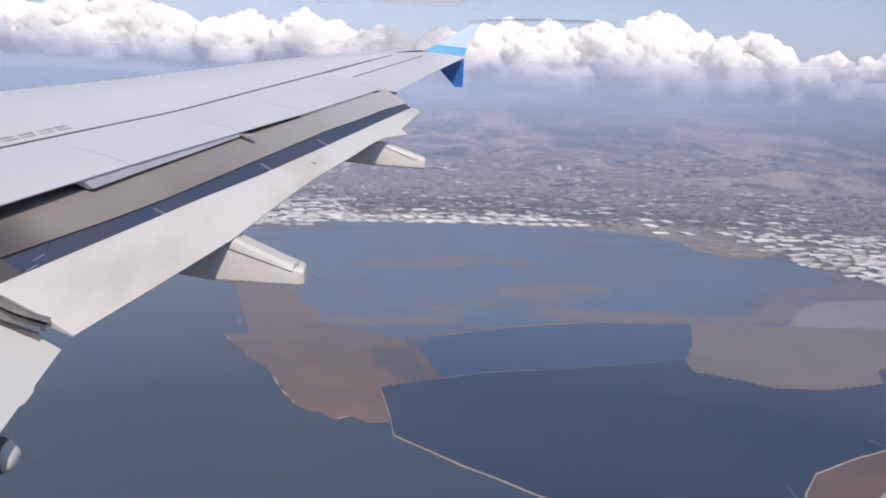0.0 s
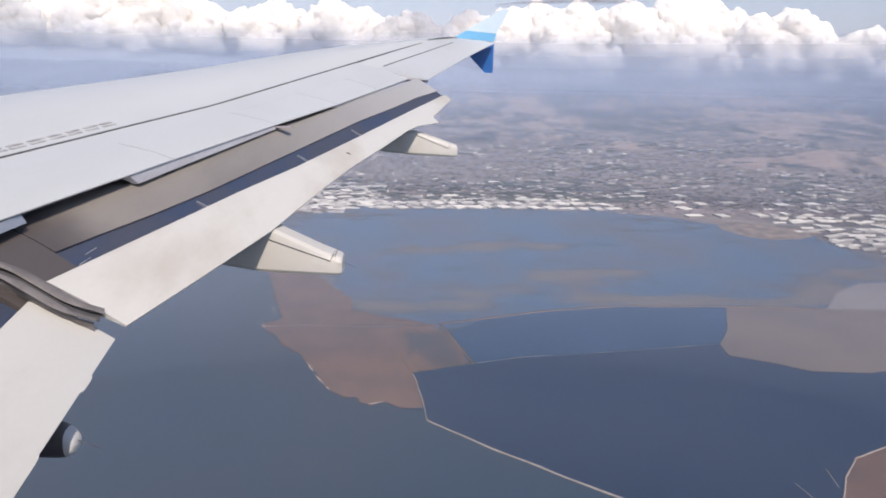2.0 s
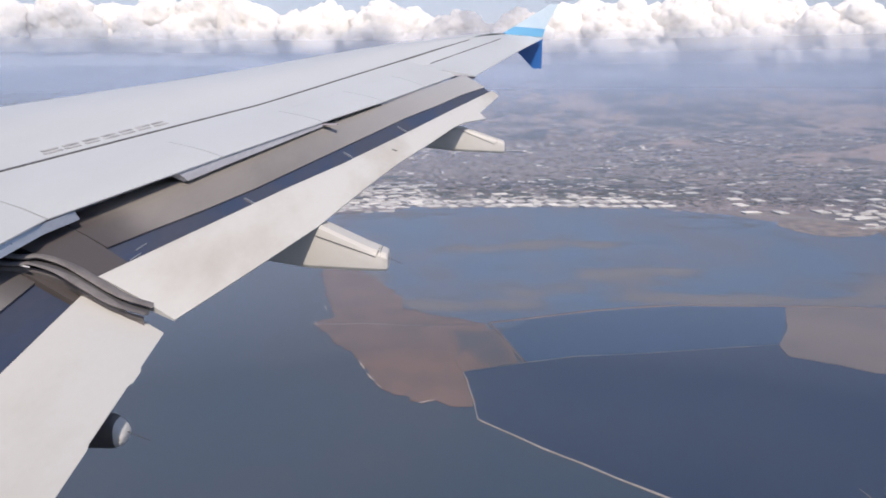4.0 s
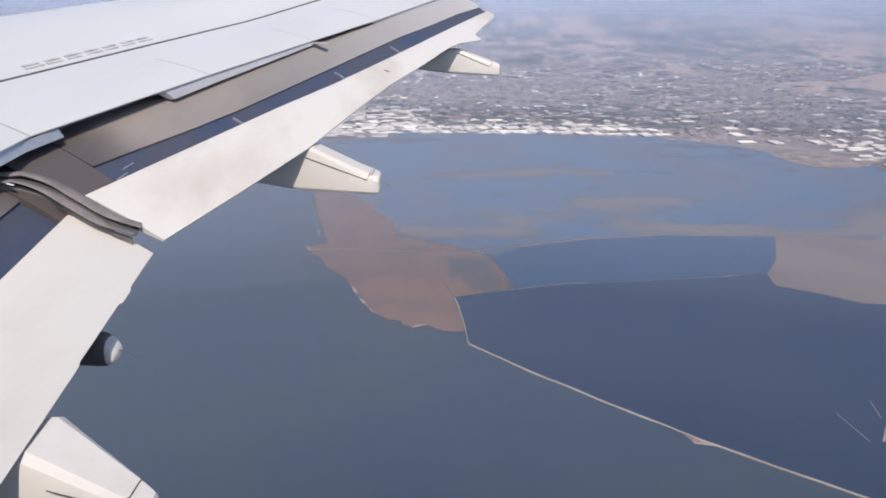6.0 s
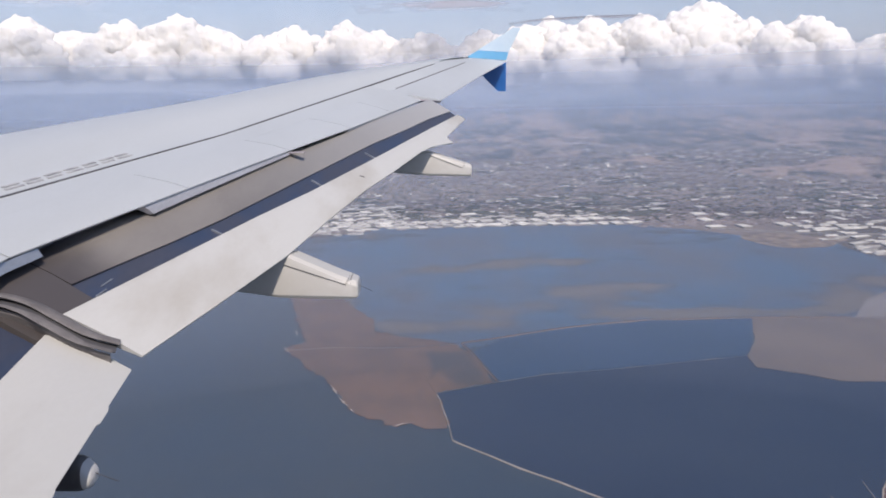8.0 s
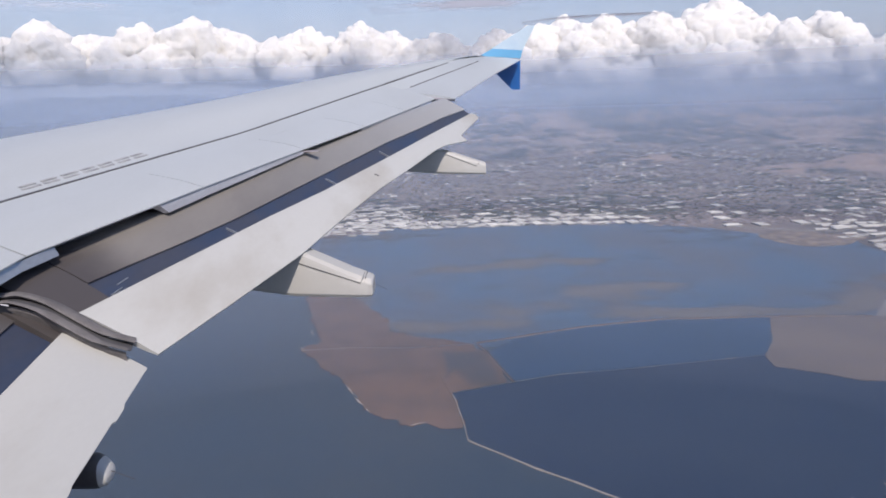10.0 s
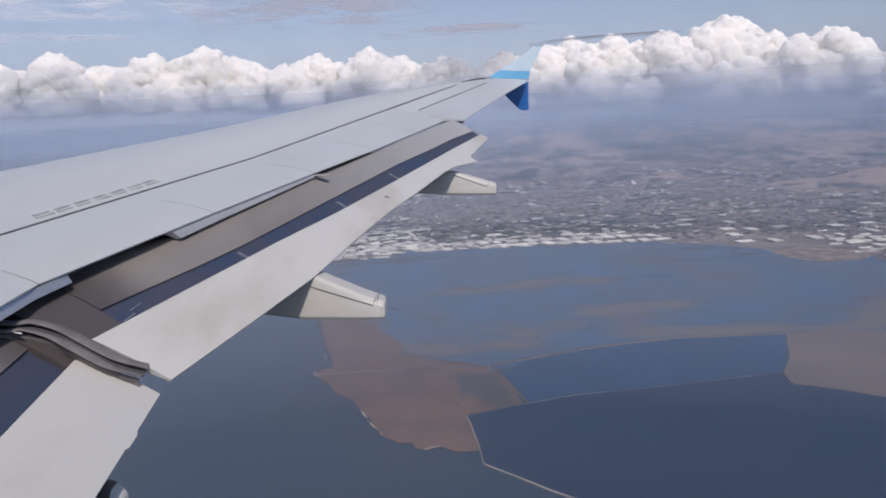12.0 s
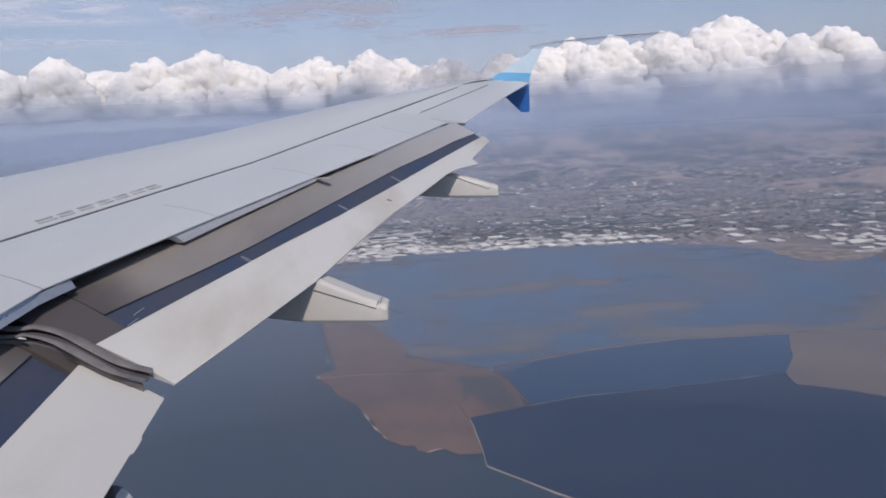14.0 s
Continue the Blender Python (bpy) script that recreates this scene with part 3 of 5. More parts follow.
# flap track fairings: canoe-shaped bodies
def fairing(stations, y, hw, seam, dark=0, rounded=False):
    """stations: x, top z, bottom z, width factor from front to tip."""
    root = new("flap_track_fairing")
    root.parent = aircraft_wing
    tagged(root, label="white canoe-shaped flap track fairing")
    rings = []
    for x, zt, zb, wf in stations:
        w, h = hw * wf, (zt - zb) / 2
        ring = []
        zt2, r = zt - min(0.055, h * 0.5), min(0.03, h * 0.3)
        for ky, z in ((-0.70, zt), (0.70, zt), (0.94, zt - 0.022), (1.0, zt2), (1.0, zb + r), (0.92, zb + 0.25 * r), (0.75, zb), (-0.75, zb), (-0.92, zb + 0.25 * r), (-1.0, zb + r), (-1.0, zt2), (-0.94, zt - 0.022)):
            ring.append(Vector((x, y + w * ky, z)))
        if rounded:
            ring = [Vector((x, y + w * math.copysign(abs(math.cos(a)) ** 0.8, math.cos(a)), (zt + zb) / 2 + h * math.copysign(abs(math.sin(a)) ** 0.8, math.sin(a)))) for a in (math.tau * i / 24 for i in range(24))]
        rings.append(ring)
    smooth_some(part("body", loft(rings[dark:]), fairing_paint, root), 26)
    # the flap's shade over the front half is put into its colour
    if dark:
        smooth_some(part("front_body", loft(rings[:dark + 1]), shade_taupe, root, "front half of the fairing, coloured dark for the flap shade"), 26)
    x0, z0, x1, z1, x2, z2 = seam
    line = [(x0, z0), (x0 + (x1 - x0) * 0.5, z0 + (z1 - z0) * 0.5), (x1, z1), (x2, z2)]
    rr = []
    xs = [q[0] for q in stations]
    for x, z in line:
        yy = y - hw * float(np.interp(x, xs, [q[3] for q in stations])) - 0.001
        rr.append([Vector((x, yy - 0.0025, z + 0.003)), Vector((x, yy + 0.03, z + 0.003)), Vector((x, yy + 0.03, z - 0.003)), Vector((x, yy - 0.0025, z - 0.003))])
    part("panel_seam", loft(rr), sealant, root, "dark panel joint")
    ztop, half = float(np.interp(x2, xs, [q[1] for q in stations])), hw * float(np.interp(x2, xs, [q[3] for q in stations]))
    part("end_seam", loft([[Vector((x2 + dx, y + half * k, ztop + dz + (0.0015 if abs(k) < 0.8 else -0.028))) for dx, dz in ((-0.003, 0.0), (0.003, 0.0), (0.003, -0.02), (-0.003, -0.02))] for k in (-0.97, -0.70, 0.70, 0.97)]), sealant, root, "dark joint of the end cap")
    xt, zt, zb, _ = stations[-1]
    part("static_wick", tube([Vector((xt - 0.02, y, (zt + zb) / 2 + 0.02)), Vector((xt + 0.10, y + 0.01, (zt + zb) / 2 - 0.04))], 0.002, 0.002, 6), sealant, root, "thin static wick")
    return root


fairing([(-2.6, -1.06, -1.12, 0.5), (-1.9, -1.06, -1.24, 0.9), (-1.24, -1.03, -1.345, 1.0), (-0.97, -1.022, -1.392, 1.0), (-0.55, -1.222, -1.415, 0.97), (-0.43, -1.270, -1.415, 0.93), (-0.40, -1.283, -1.413, 0.90), (-0.388, -1.297, -1.402, 0.84)],
        5.34, 0.14, (-0.92, -1.135, -0.475, -1.30, -0.44, -1.225))
fairing([(-1.3, -0.68, -0.74, 0.5), (-0.7, -0.66, -0.83, 0.9), (-0.25, -0.64, -0.885, 1.0), (0.08, -0.63, -0.92, 1.0), (0.20, -0.635, -0.93, 1.0), (0.69, -0.800, -0.95, 0.94), (0.715, -0.812, -0.948, 0.9), (0.722, -0.82, -0.938, 0.84)],
        9.24, 0.14, (0.20, -0.675, 0.60, -0.84, 0.63, -0.80))
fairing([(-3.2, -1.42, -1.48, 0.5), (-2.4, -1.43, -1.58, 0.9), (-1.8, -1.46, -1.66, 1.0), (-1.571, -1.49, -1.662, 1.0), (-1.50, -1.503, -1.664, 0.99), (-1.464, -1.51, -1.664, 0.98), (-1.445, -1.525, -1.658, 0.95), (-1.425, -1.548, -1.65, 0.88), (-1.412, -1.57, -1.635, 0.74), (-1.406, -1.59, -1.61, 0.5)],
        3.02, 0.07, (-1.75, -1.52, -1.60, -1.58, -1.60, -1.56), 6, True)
fairing([(-3.0, -1.55, -1.62, 0.5), (-2.1, -1.52, -1.80, 0.9), (-1.5, -1.50, -1.90, 1.0), (-1.30, -1.485, -1.95, 1.0), (-1.02, -1.70, -2.0, 0.56), (-0.962, -1.748, -1.99, 0.46), (-0.945, -1.765, -1.98, 0.42), (-0.938, -1.79, -1.96, 0.34)],
        2.17, 0.155, (-1.40, -1.535, -1.02, -1.735, -1.0, -1.71))

# worn stencilled warning along the spar seam: unreadable bars in two rows
for r, off in enumerate((0.068, 0.108)):
    for i in range(7):
        ya = 4.74 + i * 0.176 + 0.02 * r
        p0, p1 = L_one(ya), L_one(ya + 0.128 + 0.02 * ((i * 7 + r) % 3 == 0))
        fw = (CREST(ya + 0.1) - L_one(ya)).normalized()
        a, b = p0 + fw * off, p1 + fw * off
        a.z += 0.003 + off * 0.10
        b.z += 0.003 + off * 0.10
        q = fw * 0.019
        part("stencil_bar", loft([[a, a + q, a + q - Vector((0, 0, 0.006)), a - Vector((0, 0, 0.006))], [b, b + q, b + q - Vector((0, 0, 0.006)), b - Vector((0, 0, 0.006))]]), faint_ink, aircraft_wing, "worn grey stencil mark")

# ---- the bay far below ----
GZ = -180.0


def wavy(points, step=12.0, amp=2.0, seed=1, closed=True):
    """An outline with an uneven edge through the given corners."""
    out = []
    n = len(points)
    for i in range(n if closed else n - 1):
        a, b = Vector(points[i]), Vector(points[(i + 1) % n])
        k = max(1, int((b - a).length / step))
        for j in range(k):
            p = a.lerp(b, j / k)
            q = noise.noise_vector(Vector((p.x * 0.035, p.y * 0.035, seed * 7.3))) + 0.5 * noise.noise_vector(Vector((p.x * 0.12, p.y * 0.12, seed * 3.1))) + 0.35 * noise.noise_vector(Vector((p.x * 0.4, p.y * 0.4, seed * 5.1)))
            out.append(Vector((p.x + q.x * amp, p.y + q.y * amp)))
    if not closed:
        out.append(Vector(points[-1]))
    return out


def flat_land(name, outline, z, material, label, category, thick=0.3):
    bm = bmesh.new()
    top = [bm.verts.new((p.x, p.y, z)) for p in outline]
    low = [bm.verts.new((p.x, p.y, z - thick)) for p in outline]
    f = bm.faces.new(top)
    m = len(top)
    for i in range(m):
        bm.faces.new((top[i], low[i], low[(i + 1) % m], top[(i + 1) % m]))
    f.normal_update()
    bmesh.ops.triangulate(bm, faces=[f])
    bmesh.ops.recalc_face_normals(bm, faces=bm.faces)
    me = bpy.data.meshes.new(name)
    bm.to_mesh(me)
    bm.free()
    me.materials.append(material)
    return tagged(new(name, me), label, category, kind="structure")


def hill_height(x, y):
    """Height of the land over the bay: flat town, low brown hills, then ranges up to the horizon."""
    r = math.hypot(x, y)
    h = 0.0
    if y > 0:
        far = min(max((r - 2000) / 2500, 0), 1)
        far = far * far * (3 - 2 * far)
        ridge = noise.fractal(Vector((x * 0.0011, y * 0.0011, 3.7)), 0.9, 2.1, 5)
        crest = 1 - abs(noise.fractal(Vector((x * 0.0026, y * 0.0026, 1.7)), 0.8, 2.0, 5))
        h += far * min(66 + 40 * ridge + 52 * (crest - 0.6), 140)
        back = min(max((r - 3050) / 900, 0), 1)
        back = back * back * (3 - 2 * back)
        west = 0.5 + 0.5 * math.tanh(-(x + 700) / 700)
        h += back * max(0.0, 48 + 62 * west + 38 * noise.fractal(Vector((x * 0.0016, y * 0.0016, 7.7)), 0.9, 2.0, 5))
        for cx, cy, rx, ry, top in ((860, 1520, 240, 150, 32), (1230, 1520, 260, 190, 42), (1650, 1800, 420, 260, 55), (520, 1850, 170, 90, 18), (300, 2050, 260, 120, 26), (850, 3560, 700, 300, 34), (-900, 3300, 700, 260, 70)):
            d = ((x - cx) / rx) ** 2 + ((y - cy) / ry) ** 2
            if d < 1:
                h += top * (1 - d) ** 1.5 * (0.8 + 0.9 * noise.fractal(Vector((x * 0.007, y * 0.007, 9.1)), 0.8, 2.0, 4))
    return max(h, 0.0)


verts, faces = [], []
radii = [0, 200, 500, 900] + [1000 + 30 * i for i in range(80)] + [3400 + 55 * i for i in range(30)]
SEG = 360
verts.append((0, 0, GZ))
for r in radii[1:]:
    for s in range(SEG):
        a = math.tau * s / SEG
        x, y = r * math.sin(a), r * math.cos(a)
        verts.append((x, y, GZ + hill_height(x, y)))
for s in range(SEG):
    faces.append((0, 1 + (s + 1) % SEG, 1 + s))
for i in range(len(radii) - 2):
    for s in range(SEG):
        a, b = 1 + i * SEG, 1 + (i + 1) * SEG
        faces.append((a + s, a + (s + 1) % SEG, b + (s + 1) % SEG, b + s))


def land_material():
    m = surface("land_and_hills", (0.205, 0.178, 0.190), (0.130, 0.120, 0.134), 0.005, 0.03, 0.95, 0, 0.0, (0.6, 1, 1), c=(0.22, 0.18, 0.158))
    n, l = m.node_tree.nodes, m.node_tree.links
    bsdf = n["Principled BSDF"]
    town = bsdf.inputs["Base Color"].links[0].from_socket
    geo, sep, rng = n.new("ShaderNodeNewGeometry"), n.new("ShaderNodeSeparateXYZ"), n.new("ShaderNodeMapRange")
    l.new(geo.outputs["Position"], sep.inputs[0]), l.new(sep.outputs["Z"], rng.inputs["Value"])
    rng.inputs["From Min"].default_value, rng.inputs["From Max"].default_value = GZ + 2, GZ + 9

    def cover(scale, stretch, detail, rough):
        tx, long = n.new("ShaderNodeTexNoise"), n.new("ShaderNodeMapping")
        long.inputs["Scale"].default_value = stretch
        tx.inputs["Scale"].default_value, tx.inputs["Detail"].default_value, tx.inputs["Roughness"].default_value = scale, detail, rough
        l.new(geo.outputs["Position"], long.inputs["Vector"]), l.new(long.outputs[0], tx.inputs["Vector"])
        return tx.outputs["Fac"]
    half, mp = n.new("ShaderNodeMix"), n.new("ShaderNodeMapRange")
    half.inputs[0].default_value = 0.54
    l.new(cover(0.0016, (1.0, 0.55, 1.0), 4, 0.55), half.inputs[2]), l.new(cover(0.011, (1.0, 0.42, 1.5), 8, 0.68), half.inputs[3])
    # cloud shadow over the western ranges, put in as a darker tone
    west_shade, sum_up = n.new("ShaderNodeMapRange"), n.new("ShaderNodeMath")
    west_shade.inputs["From Min"].default_value, west_shade.inputs["From Max"].default_value = -300, -1300
    west_shade.inputs["To Min"].default_value, west_shade.inputs["To Max"].default_value = 0.0, 0.13
    l.new(sep.outputs["X"], west_shade.inputs["Value"]), l.new(west_shade.outputs[0], sum_up.inputs[0]), l.new(half.outputs[0], sum_up.inputs[1])
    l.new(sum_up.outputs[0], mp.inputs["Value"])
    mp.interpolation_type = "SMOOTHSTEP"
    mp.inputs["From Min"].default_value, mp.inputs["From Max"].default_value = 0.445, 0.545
    # dry grass against dark cover; cloud shadows are painted into the dark tone
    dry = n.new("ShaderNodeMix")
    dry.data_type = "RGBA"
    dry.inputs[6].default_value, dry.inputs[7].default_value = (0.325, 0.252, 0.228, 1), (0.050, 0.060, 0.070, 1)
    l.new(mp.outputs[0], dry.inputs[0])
    mx = n.new("ShaderNodeMix")
    mx.data_type = "RGBA"
    l.new(rng.outputs[0], mx.inputs[0]), l.new(town, mx.inputs[6]), l.new(dry.outputs[2], mx.inputs[7])
    l.new(mx.outputs[2], bsdf.inputs["Base Color"])
    return m


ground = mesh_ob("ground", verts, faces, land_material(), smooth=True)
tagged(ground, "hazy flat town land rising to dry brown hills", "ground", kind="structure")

shore = [(-4600, 2300), (-2600, 1750), (-1500, 1350), (-800, 1080), (-450, 960), (-300, 900), (-227, 884), (-189, 917), (-137, 914), (-87, 960), (-64, 1000), (-33, 978), (40, 984), (102, 992), (190, 982), (284, 979),
         (292, 915), (330, 874), (362, 905), (366, 866), (394, 812), (454, 818), (481, 838), (470, 770), (508, 727), (502, 645), (527, 576), (640, 470), (900, 330), (1500, 100), (2600, -900), (3300, -3500), (0, -4800), (-3500, -3300), (-4900, 0)]
flat_land("water", wavy(shore, 30, 3.0, 2), GZ + 0.15, bay_water, "grey-blue bay water, calm", "water", 0.1)

gx, gy = [-1100 + 50 * i for i in range(29)], [20 + 40 * i for i in range(24)]
near_water = mesh_ob("water_near", [(x, y, GZ + 0.26) for y in gy for x in gx], [(j * 29 + i, j * 29 + i + 1, j * 29 + i + 30, j * 29 + i + 29) for j in range(23) for i in range(28)], bay_water)
tagged(near_water, "grey-blue bay water, calm", "water", kind="structure")


def mud_cover(x, y):
    """How far drowned mud comes through the shallow water, 0 to 1: long low banks, broken up at two scales."""
    v = 0.0
    for cx, cy, rx, ry, tilt, m in MUD_BANKS:
        c, q = math.cos(radians(tilt)), math.sin(radians(tilt))
        a, b = ((x - cx) * c + (y - cy) * q) / rx, (-(x - cx) * q + (y - cy) * c) / ry
        d = a * a + b * b
        if d < 4:
            v += m * math.exp(-1.1 * d)
    v += 0.40 * noise.fractal(Vector((x * 0.016, y * 0.010, 2.2)), 0.9, 2.1, 4) + 0.12 * noise.noise(Vector((x * 0.05, y * 0.03, 5.5)))
    return min(max(v, 0.0), 1.35)


MUD_BANKS = [(25, 750, 54, 20, 6, 0.95), (95, 770, 66, 24, 6, 1.1), (152, 768, 46, 16, 0, 0.95), (-24, 814, 26, 8, 0, 0.4), (222, 776, 26, 13, 0, 0.45), (198, 665, 30, 10, 0, 0.75),
             (15, 556, 70, 24, 10, 1.1), (78, 592, 60, 32, 12, 0.75), (150, 638, 70, 44, 8, 0.75), (95, 574, 30, 12, 8, -0.75), (180, 580, 70, 18, -8, 0.8), (250, 570, 90, 16, -3, 1.4), (190, 645, 80, 34, 0, 0.35),
             (368, 612, 40, 38, 40, 1.4), (330, 572, 60, 15, 20, 1.4), (432, 655, 60, 24, 5, 1.3), (495, 660, 44, 34, 0, 0.95), (488, 722, 34, 46, 0, 1.0), (462, 800, 30, 34, 0, 0.8), (335, 905, 74, 42, -25, 0.85), (300, 850, 60, 18, 0, 0.35), (-76, 640, 20, 46, 24, 1.0), (-34, 560, 30, 22, 0, 1.0), (-110, 925, 80, 42, 8, 0.9), (-150, 860, 60, 26, 0, 0.45), (-35, 925, 60, 22, 0, 0.3)]


def shallows_material():
    m = surface("shallow_tidal_water", (0.032, 0.090, 0.166), (0.082, 0.094, 0.122), 0.010, 0.06, 0.37, 0, 0.0, (1.0, 0.7, 1), spread=(0.3, 0.7), grainy=0.03)
    n, l = m.node_tree.nodes, m.node_tree.links
    bsdf = n["Principled BSDF"]
    water, gloss = bsdf.inputs["Base Color"].links[0].from_socket, bsdf.inputs["Roughness"].links[0].from_socket
    at, geo, mp, tx = n.new("ShaderNodeAttribute"), n.new("ShaderNodeNewGeometry"), n.new("ShaderNodeMapping"), n.new("ShaderNodeTexNoise")
    at.attribute_name = "mud"
    mp.inputs["Scale"].default_value = (0.75, 1.2, 1.0)
    tx.inputs["Scale"].default_value, tx.inputs["Detail"].default_value, tx.inputs["Roughness"].default_value = 0.026, 5, 0.58
    l.new(geo.outputs["Position"], mp.inputs["Vector"]), l.new(mp.outputs[0], tx.inputs["Vector"])
    add, patch = n.new("ShaderNodeMath"), n.new("ShaderNodeMapRange")
    patch.inputs["From Min"].default_value, patch.inputs["From Max"].default_value, patch.inputs["To Max"].default_value = 0.32, 0.68, 1.05
    add.operation = "ADD"
    l.new(tx.outputs["Fac"], patch.inputs["Value"]), l.new(patch.outputs[0], add.inputs[0]), l.new(at.outputs["Fac"], add.inputs[1])
    rise = n.new("ShaderNodeMapRange")
    rise.interpolation_type = "SMOOTHSTEP"
    rise.inputs["From Min"].default_value, rise.inputs["From Max"].default_value, rise.inputs["To Max"].default_value = 0.70, 1.95, 0.80
    l.new(add.outputs[0], rise.inputs["Value"])
    tone = n.new("ShaderNodeMix")
    tone.data_type = "RGBA"
    tone.inputs[6].default_value, tone.inputs[7].default_value = (0.122, 0.108, 0.106, 1), (0.185, 0.166, 0.150, 1)
    l.new(tx.outputs["Fac"], tone.inputs[0])
    mix, rough = n.new("ShaderNodeMix"), n.new("ShaderNodeMix")
    mix.data_type = "RGBA"
    l.new(rise.outputs[0], mix.inputs[0]), l.new(water, mix.inputs[6]), l.new(tone.outputs[2], mix.inputs[7])
    l.new(mix.outputs[2], bsdf.inputs["Base Color"])
    rough.inputs[3].default_value = 0.85
    l.new(rise.outputs[0], rough.inputs[0]), l.new(gloss, rough.inputs[2]), l.new(rough.outputs[0], bsdf.inputs["Roughness"])
    return m


def inside(x, y, outline):
    hit = False
    for (x0, y0), (x1, y1) in zip(outline, outline[-1:] + outline[:-1]):
        if (y0 > y) != (y1 > y) and x < (x1 - x0) * (y - y0) / (y1 - y0) + x0:
            hit = not hit
    return hit


def tidal_shallows():
    """A fine sheet over the tidal flats, cut along an uneven edge; each corner knows how muddy it is."""
    edge = [(-230, 905), (-137, 940), (-64, 1005), (300, 1000), (310, 960), (352, 935), (400, 880), (484, 850), (474, 770), (512, 722), (506, 640), (530, 560), (400, 520), (262, 520), (170, 520), (100, 515), (25, 500), (-30, 535), (-100, 640), (-150, 740)]
    edge = [(p.x, p.y) for p in wavy(edge, 14, 4, 3)]
    step, x0, y0, nx, ny = 5.0, -240.0, 495.0, 158, 104
    v, ids, f = [], {}, []
    for j in range(ny + 1):
        for i in range(nx + 1):
            x, y = x0 + i * step, y0 + j * step
            if inside(x, y, edge):
                ids[i, j] = len(v)
                v.append((x, y, GZ + 0.34))
    for i, j in ids:
        quad = [ids.get(k) for k in ((i, j), (i + 1, j), (i + 1, j + 1), (i, j + 1))]
        if None not in quad:
            f.append(quad)
    ob = mesh_ob("water_shallows", v, f, shallows_material())
    ob.data.attributes.new("mud", "FLOAT", "POINT").data.foreach_set("value", [mud_cover(x, y) for x, y, _ in v])
    return tagged(ob, "blue shallow tidal water over drowned mud banks", "water", kind="structure")


tidal_shallows()


def marsh_sheet():
    """The marsh peninsula: a fine sheet with a ragged shore; each corner knows how wet it lies."""
    edge = [(-130, 705), (-124, 640), (-104, 565), (-94, 530), (-107, 509), (-83, 476), (-68, 449), (-58, 426), (-49, 407), (-38, 388), (-21, 378), (-10, 381), (-4, 374), (8, 374), (10, 380), (6, 413), (4, 423), (43, 438), (36, 467), (30, 495), (20, 512), (-24, 537), (-40, 546), (-48, 582), (-68, 628), (-90, 665)]
    edge = [(p.x, p.y) for p in wavy(edge, 1.6, 3.2, 4)]
    step, x0, y0, nx, ny = 1.6, -140.0, 366.0, 120, 216
    v, ids, f, wet = [], {}, [], []
    for j in range(ny + 1):
        for i in range(nx + 1):
            x, y = x0 + i * step, y0 + j * step
            ragged = min(max((-8 - x) / 14, 0), 1)
            if inside(x + 3.0 * ragged * noise.noise(Vector((x * 0.21, y * 0.14, 3.3))), y + 5.0 * ragged * noise.noise(Vector((x * 0.19, y * 0.13, 7.1))), edge):
                ids[i, j] = len(v)
                v.append((x, y, GZ + 0.55))
                pool = math.exp(-(((x - 20 + 0.12 * (y - 465)) / 15) ** 4 + ((y - 466) / 34) ** 4))
                creek = math.exp(-((x + 2 + 6 * math.sin(y * 0.05)) / 2.6) ** 2) * (0.5 if 415 < y < 500 else 0.0)
                north = min(max((y - 545) / 90, 0), 1) * 0.25
                wet.append(min(max(0.95 * pool + creek + north + 0.35 * noise.fractal(Vector((x * 0.03, y * 0.02, 6.1)), 0.9, 2.0, 4), 0), 1))
    for i, j in ids:
        quad = [ids.get(k) for k in ((i, j), (i + 1, j), (i + 1, j + 1), (i, j + 1))]
        if None not in quad:
            f.append(quad)
    ob = mesh_ob("marsh_island", v, f, marsh_material())
    ob.data.attributes.new("mud", "FLOAT", "POINT").data.foreach_set("value", wet)
    return tagged(ob, "brown marsh peninsula with a grey wet pool", "marsh", kind="structure")


def marsh_material():
    m = surface("brown_marsh_wet", (0.178, 0.113, 0.093), (0.108, 0.078, 0.071), 0.04, 0.35, 0.9, 0, 0.3, c=(0.132, 0.094, 0.082), lift=0.5)
    n, l = m.node_tree.nodes, m.node_tree.links
    base = n["Principled BSDF"].inputs["Base Color"]
    dry_tone = base.links[0].from_socket
    at, r, mx = n.new("ShaderNodeAttribute"), n.new("ShaderNodeMapRange"), n.new("ShaderNodeMix")
    at.attribute_name = "mud"
    r.interpolation_type = "SMOOTHSTEP"
    r.inputs["From Min"].default_value, r.inputs["From Max"].default_value, r.inputs["To Max"].default_value = 0.15, 0.9, 0.85
    mx.data_type = "RGBA"
    mx.inputs[7].default_value = (0.062, 0.066, 0.078, 1)
    l.new(at.outputs["Fac"], r.inputs["Value"]), l.new(r.outputs[0], mx.inputs[0]), l.new(dry_tone, mx.inputs[6]), l.new(mx.outputs[2], base)
    return m


